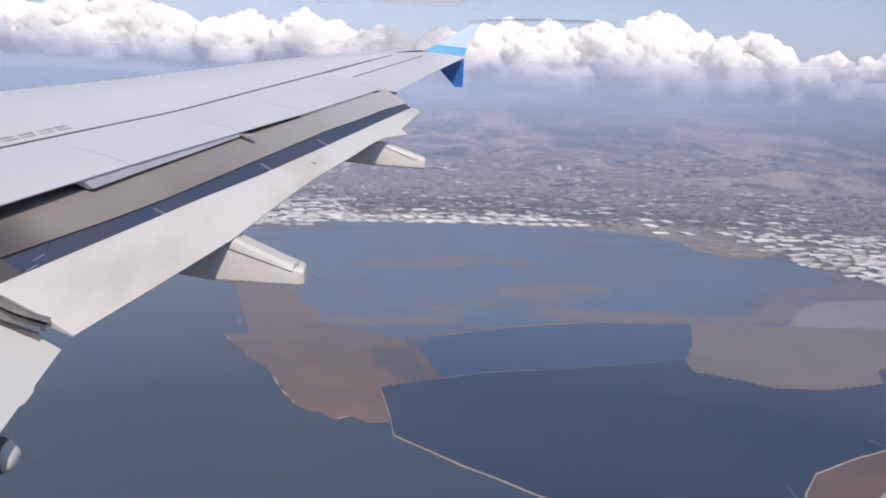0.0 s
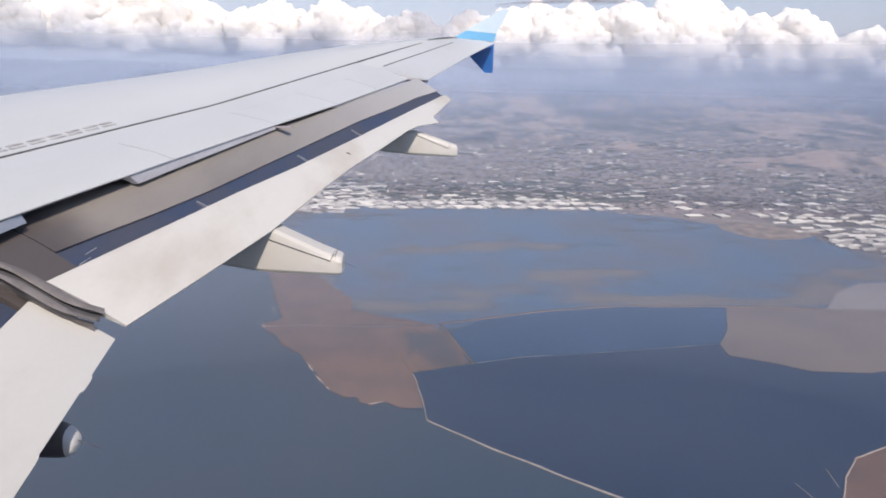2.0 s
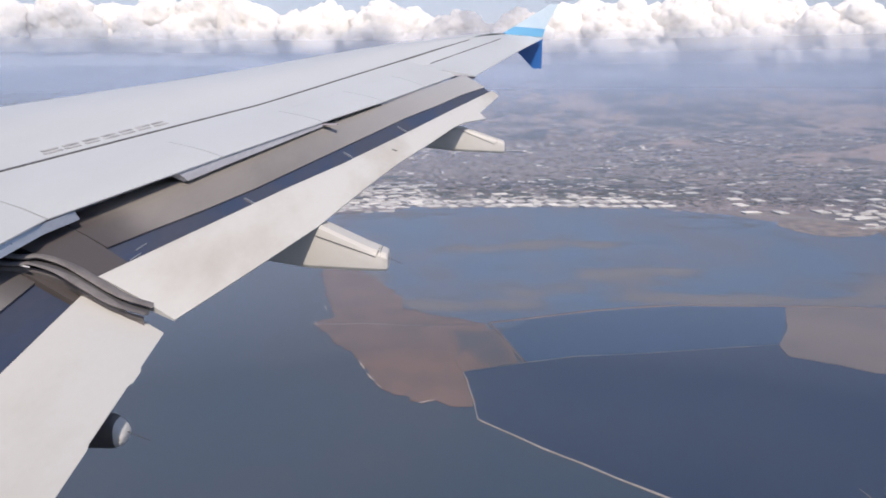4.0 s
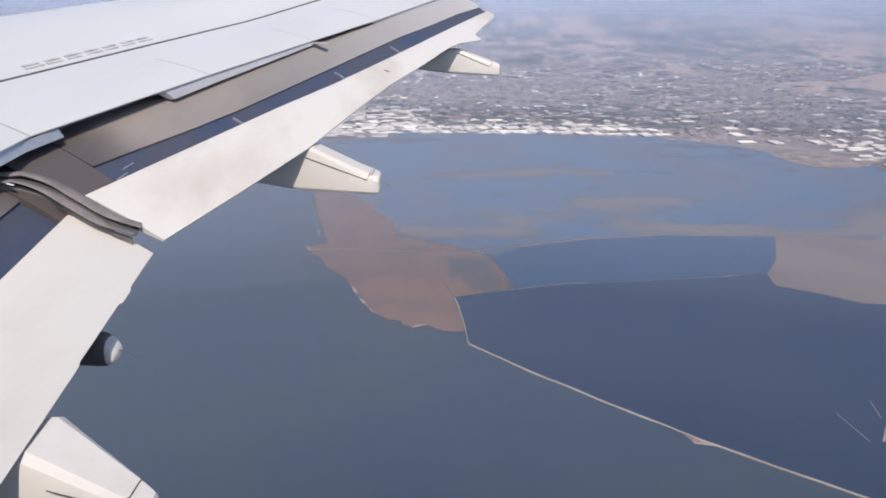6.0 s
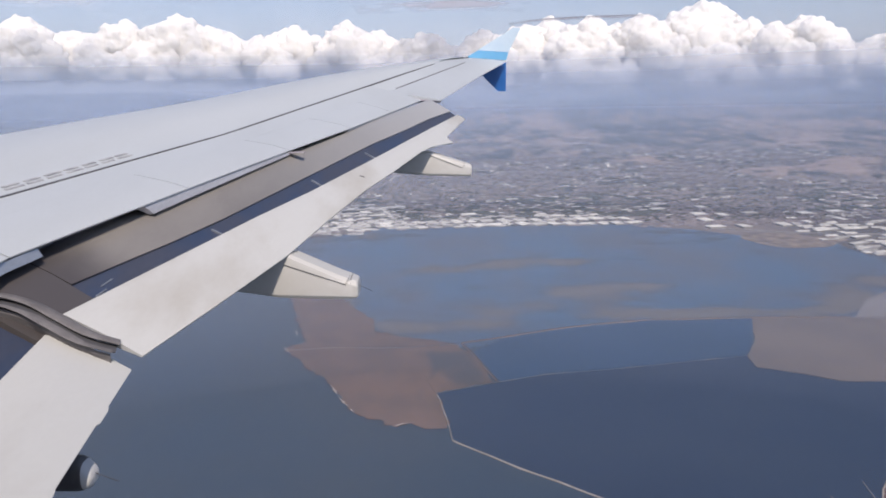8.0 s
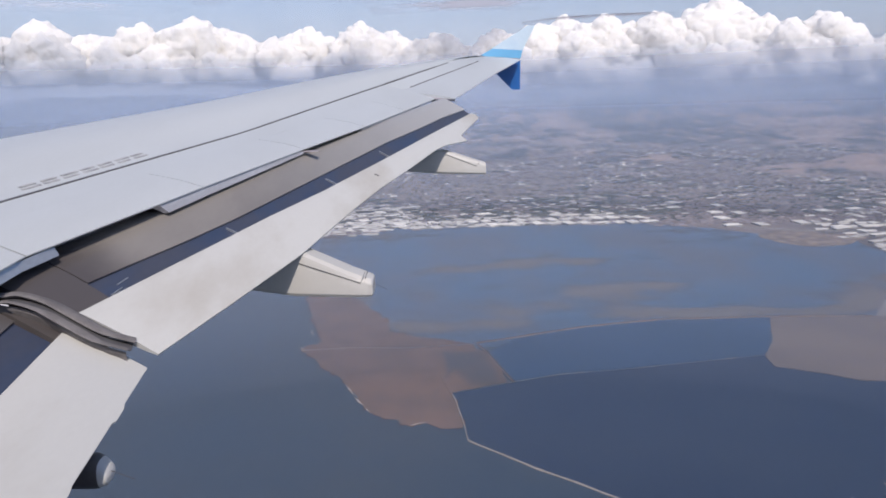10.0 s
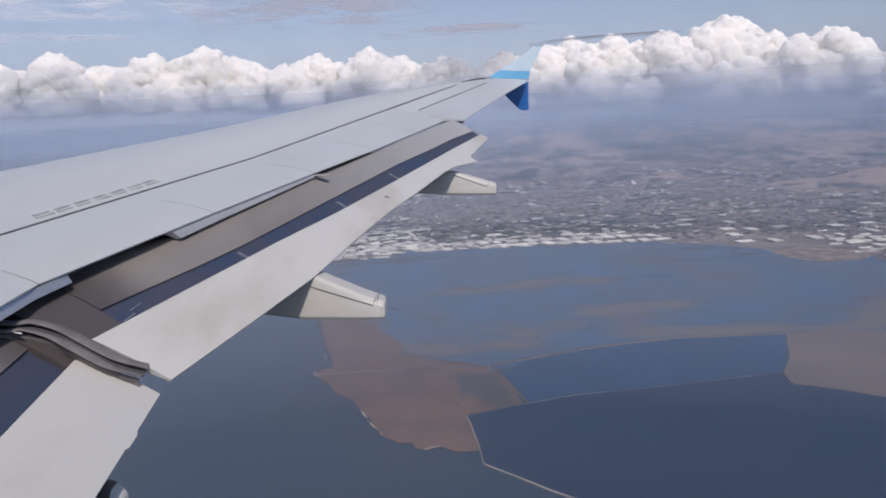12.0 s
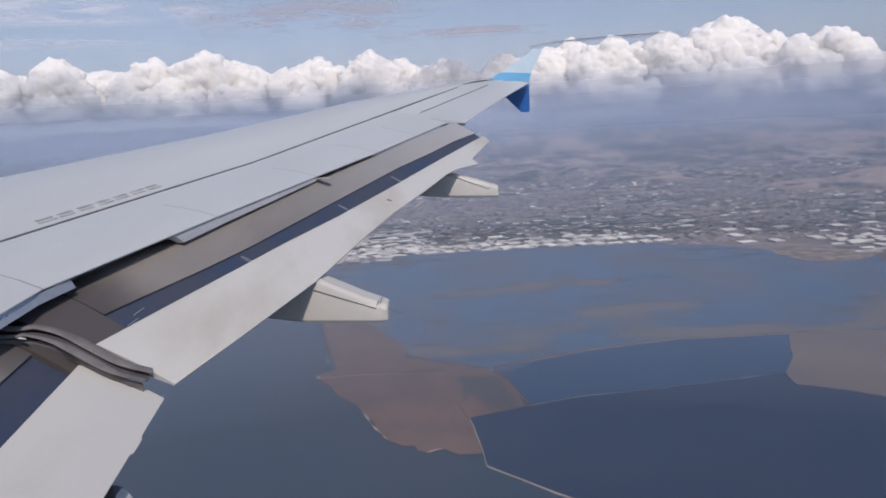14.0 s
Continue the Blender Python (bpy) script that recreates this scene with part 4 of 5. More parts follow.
marsh_sheet()
flat_land("dry_flat", wavy([(383, 866), (390, 838), (400, 818), (414, 804), (438, 806), (460, 810), (482, 832), (500, 842), (495, 867), (462, 880), (440, 890), (413, 903), (394, 893)], 4, 2.5, 35), GZ + 0.5, tan_flat, "tan dried flat behind the shore road", "mud bank", 0.3)
flat_land("pond_blue", wavy([(45, 438), (75, 448.5), (124, 455), (216, 470), (232, 497), (257, 553), (169, 554), (108, 541), (53, 520), (32, 495), (38, 467)], 10, 1.2, 6), GZ + 0.36, blue_pond_water, "clear blue salt pond behind a levee", "pond", 0.1)
flat_land("pond_dark", wavy([(12, 360), (39, 332), (74, 301), (108.6, 271), (123, 260), (172, 226), (260, 160), (420, 180), (520, 300), (470, 440), (410, 449), (393, 478), (377, 466), (349, 453), (338, 431), (293, 420), (255, 423), (240, 435), (215, 450), (218, 472), (124, 454), (75, 447.5), (45, 437), (4, 423), (6, 413), (10, 378)], 14, 0.8, 7), GZ + 0.40, pond_water, "dark blue salt pond inside its levees", "pond", 0.1)
flat_land("dried_pond", wavy([(257, 554), (233, 497), (217, 472), (214, 450), (240, 435.5), (255, 423), (293, 420), (338, 431), (349, 453), (377, 466), (393, 477), (423, 473), (470, 462), (540, 520), (505, 542), (420, 546), (335, 548)], 8, 1.5, 8), GZ + 0.62, dry_pond, "grey drained pond bed", "pond", 0.4)
flat_land("salt_pan", wavy([(337, 549), (375, 598), (410, 623), (490, 634), (528, 575), (545, 525), (505, 541), (420, 546)], 8, 1.5, 9), GZ + 0.68, salt_pan, "pale dried salt pan", "pond", 0.4)
flat_land("red_pond", wavy([(385, 417), (407, 447), (444, 450), (620, 420), (620, 250), (420, 150), (185, 225), (187, 272), (204, 298), (219, 315), (250, 330), (278, 341), (335, 340), (352, 326), (362, 353), (370, 379)], 8, 0.8, 10), GZ + 0.66, red_mud, "reddish-brown drained pond", "pond", 0.4)


def levee(points, width, height, material, label, z=GZ + 0.4, amp=0.5, seed=20):
    line = wavy(points, 5, amp, seed, closed=False)
    rings = []
    for i, p in enumerate(line):
        a, b = line[max(i - 1, 0)], line[min(i + 1, len(line) - 1)]
        d = (b - a).normalized()
        s = Vector((-d.y, d.x))
        w = width * (0.7 + 0.9 * abs(noise.noise(Vector((p.x * 0.06, p.y * 0.06, seed)))))
        rings.append([Vector((*(p + s * w * 0.5), z - 0.3)), Vector((*(p + s * w * 0.3), z + height)), Vector((*(p - s * w * 0.3), z + height)), Vector((*(p - s * w * 0.5), z - 0.3))])
    me = bpy.data.meshes.new("levee")
    bm = loft(rings)
    bmesh.ops.recalc_face_normals(bm, faces=bm.faces)
    bm.to_mesh(me)
    bm.free()
    me.materials.append(material)
    return tagged(new("levee", me), label, "levee", "levees of the salt ponds", "structure")


levee([(3.7, 423), (5.9, 412.7), (9.8, 378), (11.3, 359.4)], 0.75, 0.4, levee_earth, "pale earth levee along the marsh", amp=0.8, seed=29)
levee([(11.3, 359.4), (39, 331.6), (74, 300.8), (108.6, 271.2), (123.4, 260.2), (171.9, 225.6), (260, 160)], 1.05, 0.5, levee_earth, "pale earth levee between bay and pond", amp=0.6)
levee([(3.7, 423), (43.5, 438.3), (74.7, 448.5), (124.4, 455), (218, 472)], 0.55, 0.3, wet_levee, "thin pale levee across the ponds", amp=0.4, seed=21)
levee([(-4, 455), (0, 438), (3.7, 423)], 1.1, 0.4, marsh, "pale earth levee at the marsh", seed=22)
levee([(43.5, 438.3), (36, 467), (30, 495), (24, 512)], 2.5, 0.4, marsh, "low marshy bank", seed=23)
levee([(187, 272), (204, 298), (219, 315), (250, 330), (278, 341), (335, 340.5), (352, 325), (362, 353), (370, 379), (385, 417)], 1.1, 0.5, levee_earth, "pale levee round the reddish pond", GZ + 0.6, 0.5, 24)
levee([(102.5, 277), (103.8, 273), (105.2, 268.9), (110.4, 268.1), (114.5, 267)], 0.5, 0.3, levee_earth, "small loop of levee round a muddy landing", amp=0.3, seed=52)
flat_land("mud_bank", wavy([(103, 276), (104.2, 273), (105.5, 269.4), (110.4, 268.6), (113.5, 267.5), (109, 270.6)], 1.5, 0.3, 53), GZ + 0.45, tan_flat, "brown mud inside the loop of levee", "mud bank", 0.2)
levee([(214, 245), (217, 268), (229, 285), (248, 299), (274, 310), (314, 316), (420, 318)], 5.5, 0.4, levee_earth, "broad curved track across the pond", GZ + 0.7, 0.5, 25)
levee([(245, 250), (254, 267), (265, 276), (290, 284), (380, 295)], 4.5, 0.4, levee_earth, "inner curved track across the pond", GZ + 0.7, 0.5, 26)
levee([(24, 514), (53, 524), (108, 544), (169, 557), (258, 556), (335, 549)], 2.5, 0.4, marsh, "low brown bank", GZ + 0.55, 1.0, 27)
levee([(-104, 509), (-70, 512), (-38, 508)], 1.6, 0.3, dry_pond, "low grey bank across the marsh", GZ + 0.62, 0.9, 28)
levee([(-38, 508), (-12, 508), (22, 512)], 1.0, 0.3, wet_levee, "pale bank across the marsh", GZ + 0.62, 0.8, 34)
for a, b, sd in (((177.7, 294.3), (181, 272), 31), ((199, 306), (196, 290), 32), ((272, 352), (277, 342), 33)):
    levee([a, b], 0.4, 0.2, levee_earth, "thin line of old posts in the pond", GZ + 0.45, 0.1, sd)
brng = random.Random(41)


def shell_beach(x0, y0, x1, y1, width):
    """A ragged streak of shells along the marsh shore, broad in the middle."""
    along = Vector((x1 - x0, y1 - y0))
    out = Vector((-along.y, along.x)).normalized() * width
    near, far = [], []
    n = max(6, int(along.length / 0.8))
    for i in range(n + 1):
        p = Vector((x0, y0)) + along * (i / n) + out * brng.uniform(-0.5, 0.5)
        w = math.sin(math.pi * (0.06 + 0.88 * i / n)) * brng.uniform(0.15, 1.0)
        near.append(tuple(p - out * w * 0.5))
        far.append(tuple(p + out * w * 0.5))
    flat_land("shell_beach", [Vector(p) for p in near + far[::-1]], GZ + 0.66, shell_sand, "pale shell beach on the marsh shore", "beach", 0.2)


for streak in ((-63, 441, -57, 426, 1.6), (-55.5, 421, -49, 408, 1.5), (-47, 404, -44, 398, 0.8), (-21, 379.5, -12, 382.5, 1.4), (-106, 516, -101, 506, 1.6), (-104, 556, -101, 542, 1.6)):
    shell_beach(*streak)

# ---- the town along the shore ----
yard_ground = surface("dark_yard_ground", (0.105, 0.094, 0.094), (0.15, 0.132, 0.126), 0.02, 0.3, 0.9, 0, 0)
flat_land("yard_ground", wavy([(440, 760), (500, 560), (800, 540), (820, 960), (600, 1010), (470, 950)], 20, 8, 71), GZ + 0.12, yard_ground, "dark paved yards between the warehouses", "yard", 0.1)
flat_land("yard_ground", wavy([(-280, 930), (300, 960), (300, 1080), (120, 1110), (-60, 1120), (-290, 1200)], 20, 8, 72), GZ + 0.12, yard_ground, "dark paved yards between the warehouses", "yard", 0.1)
rng = random.Random(11)


def box_mesh(name, w, d, h, material):
    bm = bmesh.new()
    bmesh.ops.create_cube(bm, size=1, matrix=Matrix.Translation((0, 0, h / 2)) @ Matrix.Diagonal((w, d, h, 1)))
    me = bpy.data.meshes.new(name)
    bm.to_mesh(me)
    bm.free()
    me.materials.append(material)
    return me


warehouse_kinds = []
for w, d, h in ((13, 20, 2.0), (18, 18, 1.8), (11, 16, 1.6), (21, 14, 2.0), (14, 22, 1.8), (20, 9, 1.6), (14, 7, 1.6), (24, 8.5, 1.8), (12, 9, 1.6)):
    warehouse_kinds.append((box_mesh("wall", w, d, h, pale_wall), box_mesh("roof", w + 0.5, d + 0.5, 0.35, white_roof), h, w, d))


def in_bay(x, y):
    """Whether a place lies on the water side of the shore."""
    return inside(x, y, shore)


taken = []


def free(x, y, rx, ry):
    """Keep a lot for a building unless another one stands there."""
    for a, b, qx, qy in taken:
        if abs(a - x) < rx + qx and abs(b - y) < ry + qy:
            return False
    taken.append((x, y, rx, ry))
    return True


def warehouse(kind, x, y, turn):
    wall, roof, h = kind[:3]
    ob = tagged(new("warehouse"), "large flat-roofed pale warehouse near the shore", "warehouse", "warehouses by the bay")
    ob.matrix_world = pose(x, y, GZ, 0, 0, turn)
    new("wall", wall).parent = ob
    r = tagged(new("roof", roof), "pale flat roof")
    r.parent = ob
    r.location = (0, 0, h)


def dry(x, y, w, d):
    return not any(in_bay(x + dx, y + dy) for dx in (-w * 0.5, w * 0.5) for dy in (-d * 0.5, d * 0.5))


def warehouse_rows(x0, x1, y0, rows, pitch, turn, lean=0.0, full=0.94):
    """Streets of warehouses, each street pitch metres behind the last."""
    for k in range(rows):
        x = x0 + rng.uniform(0, 10) - lean * k
        while x < x1:
            kind = rng.choice(warehouse_kinds[:6])
            w, d = kind[3], kind[4]
            x += w * 0.5
            y = y0 + k * pitch + rng.uniform(-2, 2)
            while not dry(x, y, w, d) and y < y0 + (k + 0.6) * pitch:
                y += 3
            if dry(x, y, w, d) and rng.random() < full and free(x, y, w * 0.40, w * 0.25):
                warehouse(kind, x, y, turn + rng.uniform(-3, 3))
            x += w * 0.5 + rng.uniform(4.5, 9.0)


def warehouses(count, x0, x1, y0, y1, turn, lot, kinds=slice(0, 9)):
    made = 0
    for _ in range(count * 8):
        if made >= count:
            break
        x, y = rng.uniform(x0, x1), y0 + (y1 - y0) * rng.random() ** 1.5
        kind = rng.choice(warehouse_kinds[kinds])
        if not dry(x, y, kind[3], kind[4]) or not free(x, y, kind[3] * lot, kind[4] * lot * 1.1):
            continue
        warehouse(kind, x, y, turn + rng.choice((0, 0, 0, 90)) + rng.uniform(-3, 3))
        made += 1


warehouse_rows(-66, 282, 992, 2, 38, 19, 8)
warehouse_rows(20, 240, 1062, 1, 36, 19, 8, 0.7)
warehouses(75, -270, -60, 985, 1180, 24, 0.56, slice(4, 9))
warehouses(135, 482, 780, 590, 960, 20, 0.60, slice(5, 9))
warehouses(12, 340, 600, 930, 1050, 10, 0.8)
warehouses(12, 40, 480, 1090, 1330, 14, 1.1)


def tower_block(x, y, w, d, h, turn):
    ob = tagged(new("tower_block"), "tall white building standing over the town", "building", "tall blocks of the town")
    ob.matrix_world = pose(x, y, GZ, 0, 0, turn)
    new("wall", box_mesh("wall", w, d, h, pale_roofs)).parent = ob
    r = new("roof", box_mesh("roof", w * 0.8, d * 0.8, 1.2, pale_wall))
    r.parent = ob
    r.location = (0, 0, h)


for spot in ((250, 2112, 7, 7, 13, 10), (232, 1990, 10, 7, 7, 20), (440, 1760, 6, 8, 8, 5), (700, 1560, 7, 7, 6, 12)):
    tower_block(*spot)


def many_boxes(name, count, area, size, material, label, category, low=0.8, high=2.0, shift=0.0, gable=False, gather=-9.0, hills=3.0, slim=0.7):
    """Very many small far things in one mesh."""
    v, f = [], []
    for _ in range(count * 6):
        if len(f) >= count * 5:
            break
        x, y = area()
        if noise.noise(Vector((x * 0.006, y * 0.004, 8.8))) + 0.5 * noise.noise(Vector((x * 0.02, y * 0.012, 1.8))) < gather or in_bay(x, y) or hill_height(x, y) > hills:
            continue
        w, d, h = rng.uniform(*size), rng.uniform(*size) * slim, rng.uniform(low, high)
        # rows along the streets of each quarter
        block = noise.cell(Vector((x / 190.0, y / 260.0, 4.5)))
        a = radians(-14 + 34 * abs(block))
        c, s = math.cos(a), math.sin(a)
        u, q = x * c + y * s, -x * s + y * c
        q = (round(q / 11.0) + shift) * 11.0 + rng.uniform(-0.8, 0.8)
        x, y = u * c - q * s, u * s + q * c
        if in_bay(x, y):
            continue
        a += radians(rng.uniform(-3, 3))
        z = GZ + hill_height(x, y) - 0.1
        c, s = math.cos(a), math.sin(a)
        b = len(v)
        for zz, k in ((z, 1.0), (z + h, 1.0 if not gable else 0.55)):
            for px, py in ((-w, -d), (w, -d), (w, d), (-w, d)):
                px, py = px * 0.5 * k, py * 0.5 * k
                v.append((x + px * c - py * s, y + px * s + py * c, zz))
        f += [(b, b + 1, b + 5, b + 4), (b + 1, b + 2, b + 6, b + 5), (b + 2, b + 3, b + 7, b + 6), (b + 3, b, b + 4, b + 7), (b + 4, b + 5, b + 6, b + 7)]
    ob = mesh_ob(name, v, f, material)
    return tagged(ob, label, category, kind="stuff")


def spread_town(near=960, far=2500):
    def pick():
        r = near + (far - near) * rng.random() ** 1.35
        a = radians(rng.uniform(-40, 48))
        return r * math.tan(a) if abs(a) < 0.9 else 0, r
    return pick


many_boxes("town_houses", 17000, spread_town(), (3.0, 9.0), house_roofs, "far rows of low grey and pale houses", "houses")
many_boxes("pale_blocks", 800, spread_town(990, 2500), (3.5, 15.0), pale_roofs, "scattered pale flat-roofed blocks in the town", "buildings", 1.2, 2.4, gather=-0.15, slim=0.34)
many_boxes("pale_blocks", 900, spread_town(990, 2100), (3.5, 13.0), pale_roofs, "close quarters of pale flat-roofed blocks", "buildings", 1.2, 2.4, gather=0.20, slim=0.36)
many_boxes("shore_sheds", 330, lambda: (rng.uniform(475, 760), rng.uniform(590, 960)), (8.0, 20.0), pale_roofs, "close rows of smaller pale sheds by the bay", "buildings", 1.4, 2.2, slim=0.42)
many_boxes("shore_sheds", 120, lambda: (rng.uniform(-70, 240), rng.uniform(990, 1075)), (8.0, 17.0), pale_roofs, "close rows of pale sheds along the shore", "buildings", 1.4, 2.2, slim=0.5)
many_boxes("shore_sheds", 420, lambda: (rng.uniform(-320, -30), rng.uniform(955, 1230)), (8.0, 17.0), pale_roofs, "loose quarter of pale sheds behind the shore", "buildings", 1.4, 2.2, slim=0.5)
many_boxes("town_lots", 900, spread_town(1060, 2500), (10.0, 46.0), lot_ground, "bare lots, yards and fields among the houses", "lots", 0.7, 1.3, slim=0.55)
many_boxes("street_trees", 6500, spread_town(990, 2600), (4.0, 11.0), tree_green, "dark green street trees between the houses", "trees", 1.0, 2.4, 0.42, True)
many_boxes("tree_belts", 900, spread_town(1050, 3000), (12.0, 42.0), tree_green, "dark belts of trees and parks in the town", "trees", 1.5, 3.0, 0.3, True, gather=0.05, hills=30.0)


def road(points, width, label):
    line = wavy(points, 20, 1.0, 60, closed=False)
    rings = []
    for i, p in enumerate(line):
        a, b = line[max(i - 1, 0)], line[min(i + 1, len(line) - 1)]
        d = (b - a).normalized()
        s = Vector((-d.y, d.x)) * width / 2
        z = GZ + hill_height(p.x, p.y) + 0.5
        rings.append([Vector((*(p + s), z)), Vector((*(p - s), z)), Vector((*(p - s), z - 0.8)), Vector((*(p + s), z - 0.8))])
    me = bpy.data.meshes.new("road")
    bm = loft(rings)
    bmesh.ops.recalc_face_normals(bm, faces=bm.faces)
    bm.to_mesh(me)
    bm.free()
    me.materials.append(road_pale)
    return tagged(new("road", me), label, "road", kind="structure")


road([(20, 1010), (80, 1060), (160, 1130), (260, 1240)], 5, "pale straight road through the warehouses")
road([(378, 939), (415, 920), (454, 899), (520, 880), (640, 862)], 5, "pale shore road")
road([(243, 1245), (252, 1310), (266, 1415)], 7, "pale straight avenue in the town")
road([(-300, 1230), (100, 1260), (500, 1210), (1000, 1300)], 6, "pale motorway across the town")

srng = random.Random(23)
for i in range(16):
    x, y, a = srng.uniform(-700, 1000), srng.uniform(1090, 1900), radians(srng.choice((-12, 4, 22, 62, 80, -60)))
    r = srng.uniform(60, 220)
    if max(hill_height(x + k * r * math.cos(a), y + k * r * math.sin(a)) for k in (-1, -0.5, 0, 0.5, 1)) > 1.0:
        continue
    road([(x - r * math.cos(a), y - r * math.sin(a)), (x, y), (x + r * math.cos(a), y + r * math.sin(a))], srng.uniform(3, 6), "pale straight street through the town")

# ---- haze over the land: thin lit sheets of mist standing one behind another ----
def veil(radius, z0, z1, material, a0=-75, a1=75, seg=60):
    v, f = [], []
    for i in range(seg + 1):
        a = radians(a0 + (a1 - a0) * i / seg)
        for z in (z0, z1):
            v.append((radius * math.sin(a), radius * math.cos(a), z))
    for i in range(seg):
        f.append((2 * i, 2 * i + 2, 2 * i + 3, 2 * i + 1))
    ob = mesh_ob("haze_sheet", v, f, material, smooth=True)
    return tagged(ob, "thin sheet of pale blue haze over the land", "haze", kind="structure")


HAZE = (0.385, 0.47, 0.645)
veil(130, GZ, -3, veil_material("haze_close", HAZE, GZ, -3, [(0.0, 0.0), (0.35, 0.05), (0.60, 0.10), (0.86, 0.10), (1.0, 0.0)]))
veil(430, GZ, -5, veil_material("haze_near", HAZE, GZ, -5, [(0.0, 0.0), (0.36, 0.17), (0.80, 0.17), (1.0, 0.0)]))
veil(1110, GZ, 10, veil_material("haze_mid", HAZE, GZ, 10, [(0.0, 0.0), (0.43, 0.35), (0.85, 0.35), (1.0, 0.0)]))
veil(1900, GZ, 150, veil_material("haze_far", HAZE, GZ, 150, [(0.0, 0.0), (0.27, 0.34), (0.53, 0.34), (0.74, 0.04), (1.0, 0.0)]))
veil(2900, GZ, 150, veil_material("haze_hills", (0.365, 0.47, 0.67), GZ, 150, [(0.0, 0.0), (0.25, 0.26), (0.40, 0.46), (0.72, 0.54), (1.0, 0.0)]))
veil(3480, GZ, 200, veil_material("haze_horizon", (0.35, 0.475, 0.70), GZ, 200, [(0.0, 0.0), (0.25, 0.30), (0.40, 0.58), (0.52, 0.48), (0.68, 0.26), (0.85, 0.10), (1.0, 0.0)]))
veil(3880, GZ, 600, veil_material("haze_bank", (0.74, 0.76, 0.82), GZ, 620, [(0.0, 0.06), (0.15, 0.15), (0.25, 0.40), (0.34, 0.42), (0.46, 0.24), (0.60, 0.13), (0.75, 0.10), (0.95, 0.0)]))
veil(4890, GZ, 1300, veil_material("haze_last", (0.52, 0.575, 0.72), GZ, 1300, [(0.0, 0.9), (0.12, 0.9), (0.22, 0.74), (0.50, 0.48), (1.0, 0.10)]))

# ---- the bank of cumulus over the far range ----
ball = bmesh.new()
bmesh.ops.create_icosphere(ball, subdivisions=1, radius=1)
BALL_V = [v.co.copy() for v in ball.verts]
BALL_F = [[v.index for v in f.verts] for f in ball.faces]
ball.free()
crng = random.Random(5)
billow = bpy.data.textures.new("billow", "CLOUDS")
billow.noise_scale, billow.noise_depth = 46.0, 2


def outward(bias):
    """A random direction over the upper and sunlit side of a billow."""
    while True:
        q = Vector((crng.uniform(-1, 1), crng.uniform(-1, 1), crng.uniform(-0.5, 1)))
        if 0.2 < q.length < 1 and q.normalized().dot(bias) < 0.55:
            return q.normalized()


def cumulus(azimuth, top, base, width, distance, lumps):
    """One heaped cloud: billows on billows crowded under a dome, flat below. Angles in degrees from the eye, width in metres."""
    cx, cy = distance * math.sin(radians(azimuth)), distance * math.cos(radians(azimuth))
    z0, z1 = distance * math.tan(radians(base)), distance * math.tan(radians(top))
    tall = z1 - z0
    side = Vector((math.cos(radians(azimuth)), -math.sin(radians(azimuth)), 0))
    deep = Vector((math.sin(radians(azimuth)), math.cos(radians(azimuth)), 0))
    balls = []

    def grow(c, r, level):
        balls.append((c, r))
        if level:
            for _ in range(11 if level == 2 else 5):
                q = outward(deep)
                k = crng.uniform(0.34, 0.62)
                grow(c + q * r * (1.0 - 0.62 * k), r * k, level - 1)
    for i in range(lumps):
        u = -1 + 2 * (i + 0.5) / lumps + crng.uniform(-0.12, 0.12)
        roof = tall * (0.52 + 0.44 * max(0.0, 1 - abs(u) ** 2))
        r = tall * crng.uniform(0.19, 0.30) * (1.1 - 0.3 * abs(u))
        h = roof - 1.3 * r if i % 2 == 0 else crng.random() * max(roof - 1.6 * r, 0)
        if i == lumps // 2:
            u, r, h = crng.uniform(-0.1, 0.1), tall * 0.20, tall * (1 - 0.20 * 1.3)
        h = max(h, r * 0.2)
        grow(Vector((cx, cy, z0)) + side * (u * width / 2) + deep * ((h / tall - 0.5) * tall * 0.55 + crng.uniform(-0.12, 0.12) * tall) + Vector((0, 0, h)), r, 2)
    v, f = [], []
    for c, r in balls:
        b = len(v)
        k = Vector((c.x * 0.05, c.y * 0.05, c.z * 0.05))
        for q in BALL_V:
            p = c + q * r * (1.0 + 0.22 * noise.noise(q * 1.7 + k))
            if p.z < z0:
                p.z = z0 + (p.z - z0) * 0.25
            v.append(p)
        f += [[j + b for j in t] for t in BALL_F]
    ob = mesh_ob("cumulus_cloud", v, f, cumulus_white, smooth=True)
    blend = ob.modifiers.new("blend", "REMESH")
    blend.mode, blend.voxel_size, blend.use_smooth_shade = "VOXEL", 5.0, True
    soften = ob.modifiers.new("soften", "SMOOTH")
    soften.factor, soften.iterations = 0.5, 10
    ragged = ob.modifiers.new("ragged", "DISPLACE")
    ragged.texture, ragged.strength, ragged.mid_level, ragged.texture_coords = billow, 14.0, 0.5, "GLOBAL"
    return tagged(ob, "bright white heaped cumulus cloud with grey base", "cloud", "bank of cumulus clouds")


def cloud_base(azimuth):
    """Height of the bank's flat base in degrees: the bank runs slowly away from the flight."""
    return float(np.interp(azimuth, [-40, -25, -10, 0, 10, 22, 40], [1.35, 1.3, 1.0, 0.6, 0.25, 0.0, -0.2]))


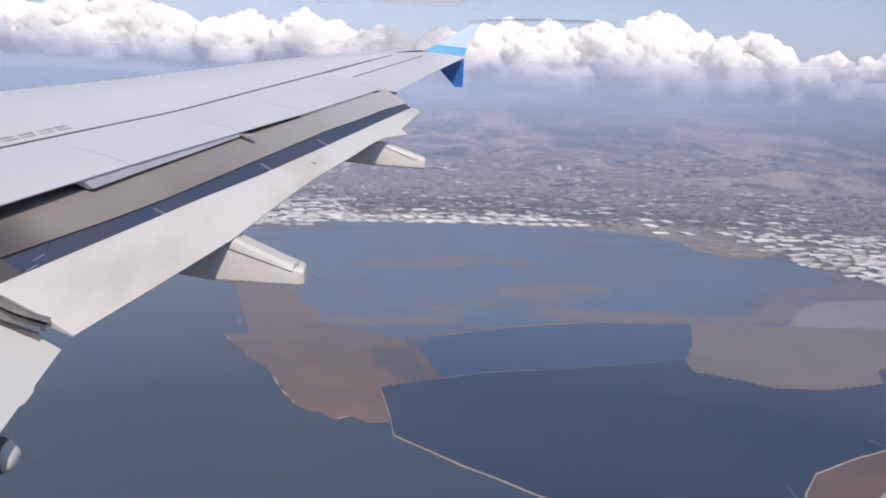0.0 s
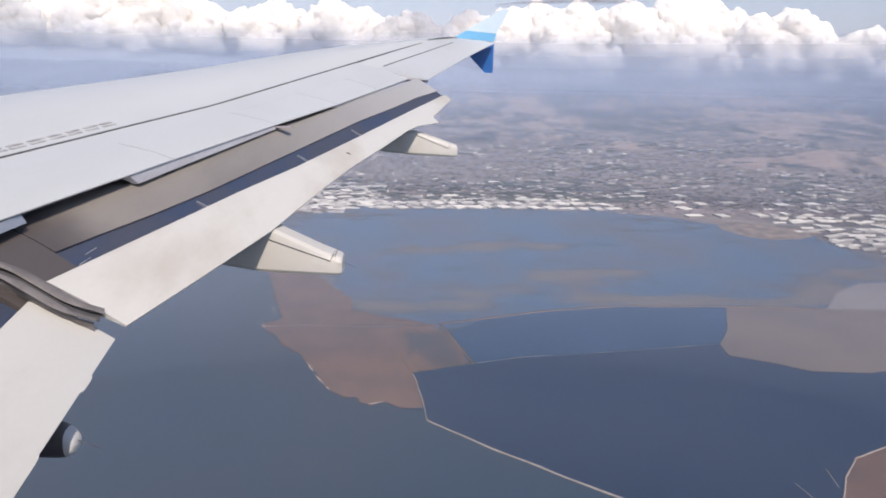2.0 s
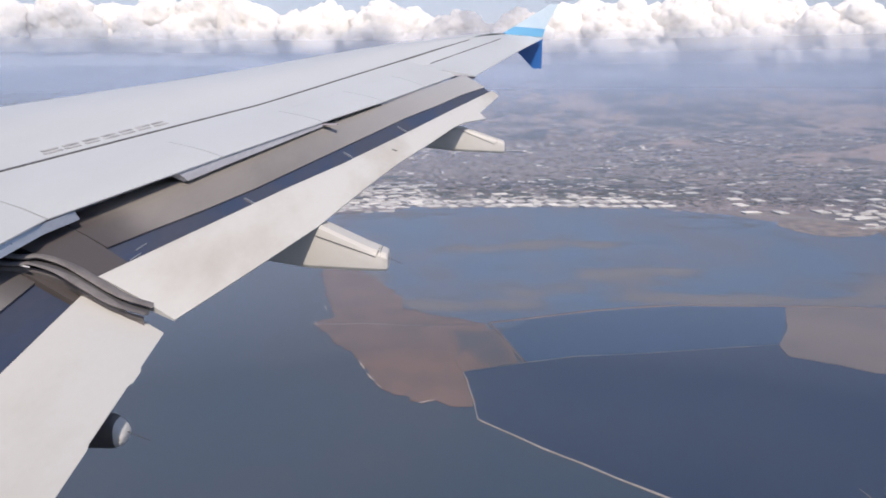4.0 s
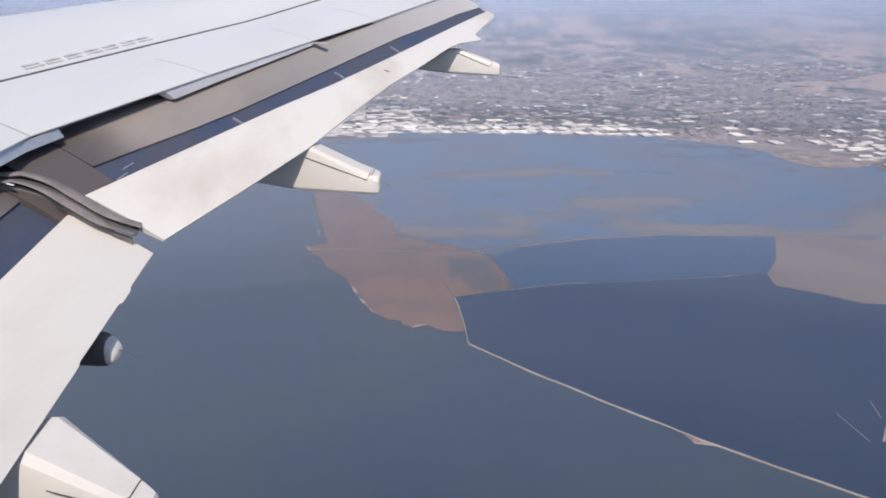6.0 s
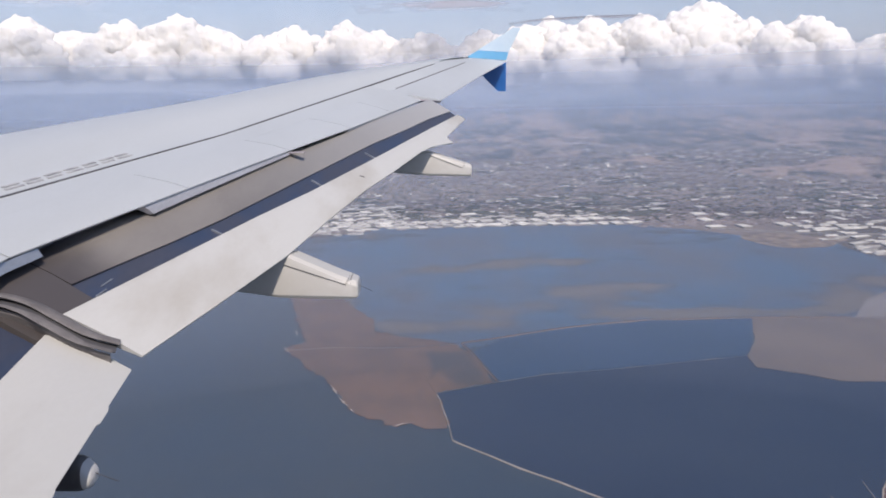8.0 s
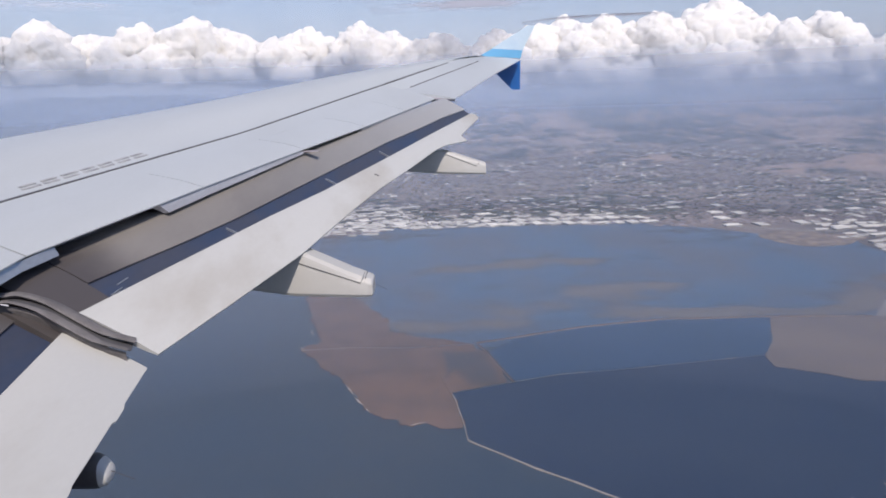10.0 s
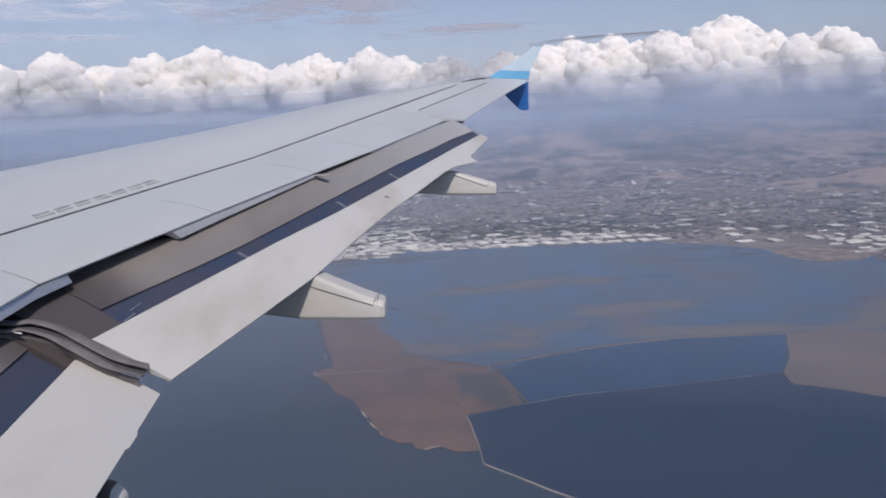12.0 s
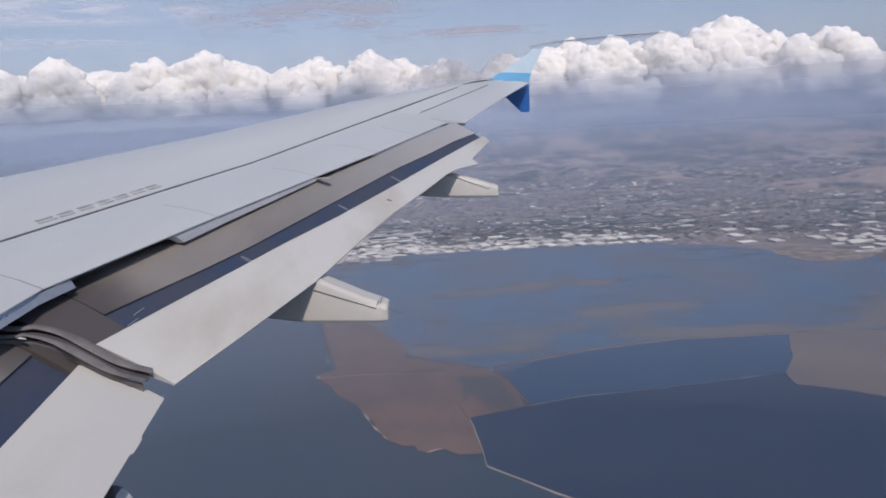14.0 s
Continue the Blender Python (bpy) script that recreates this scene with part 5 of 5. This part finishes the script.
HEAPS = [(-37, 4.8, 5), (-34, 5.2, 5), (-30.7, 4.9, 4), (-27.3, 5.8, 2.2), (-28.7, 4.6, 3), (-24.3, 4.9, 4), (-21, 5.6, 4), (-17.2, 6.0, 5), (-14.2, 4.7, 3), (-9.8, 5.2, 4), (-12, 4.6, 3), (-5.5, 5.55, 3), (-3.2, 4.8, 4), (0.3, 4.7, 4), (4.7, 4.65, 2.6),
         (7.6, 5.0, 3.6), (9.6, 5.6, 4), (12.6, 5.4, 4.5), (16.3, 5.45, 4.5), (20.5, 6.45, 4.2), (22.3, 5.3, 4.5), (25.0, 4.4, 3.5), (27.2, 4.9, 3), (29.5, 3.0, 3), (32.0, 3.5, 4), (35.5, 3.6, 5), (39, 3.4, 5), (-41, 4.6, 5)]
for i, (az, top, wide) in enumerate(HEAPS):
    cumulus(az, top + 0.12, cloud_base(az) + 0.12 * math.sin(i * 2.3), wide * 114, 4430 + 90 * math.sin(i * 1.7), 15)

for i in range(20):
    az = -40 + i * 4.1 + crng.uniform(-1, 1)
    cumulus(az, crng.uniform(2.9, 3.8) - 0.03 * max(az, 0), cloud_base(az), crng.uniform(480, 640), 4560, 12)

# thin grey stratus high above the bank
def stratus(azimuth, elevation, wide, deep, height, seed, tone=(0.50, 0.50, 0.54), most=0.8, patchy=0.26):
    d = height / math.tan(radians(elevation))
    v, f = [], []
    nx, ny = 24, 10
    c, s = math.cos(radians(azimuth)), math.sin(radians(azimuth))
    for j in range(ny + 1):
        for i in range(nx + 1):
            u, w = (i / nx - 0.5) * 2, (j / ny - 0.5) * 2
            ax, ay = u * wide / 2, d + w * deep / 2
            z = height + 4 * noise.noise(Vector((ax * 0.006, ay * 0.006, seed))) - 15 * (u * u + w * w)
            v.append((ax * c + ay * s, -ax * s + ay * c, z))
    for j in range(ny):
        for i in range(nx):
            a = j * (nx + 1) + i
            f.append((a, a + 1, a + nx + 2, a + nx + 1))
    grey = veil_material("stratus_grey", tone, height - 15, height - 2, [(0.0, 0.0), (1.0, most)], patchy, (1, 1, 1), 0.0032, True)
    ob = mesh_ob("stratus_cloud", v, f, grey, smooth=True)
    return tagged(ob, "thin grey streak of stratus cloud", "cloud", "streaks of stratus")


GREY, PALE = (0.46, 0.455, 0.51), (0.80, 0.80, 0.84)
stratus(-9.5, 8.1, 1150, 1300, 520, 1, GREY, 0.92, 0.20)
stratus(1.5, 6.55, 950, 480, 480, 2, GREY, 0.95, 0.16)
stratus(13, 5.35, 800, 70, 330, 3, GREY, 0.85, 0.14)
stratus(-26, 8.6, 1500, 900, 560, 4, PALE, 0.7)
stratus(-30, 6.6, 1700, 500, 470, 7, PALE, 0.6)
stratus(8, 9.6, 1600, 700, 620, 6, PALE, 0.6)
stratus(26, 8.4, 1500, 800, 560, 5, PALE, 0.7)
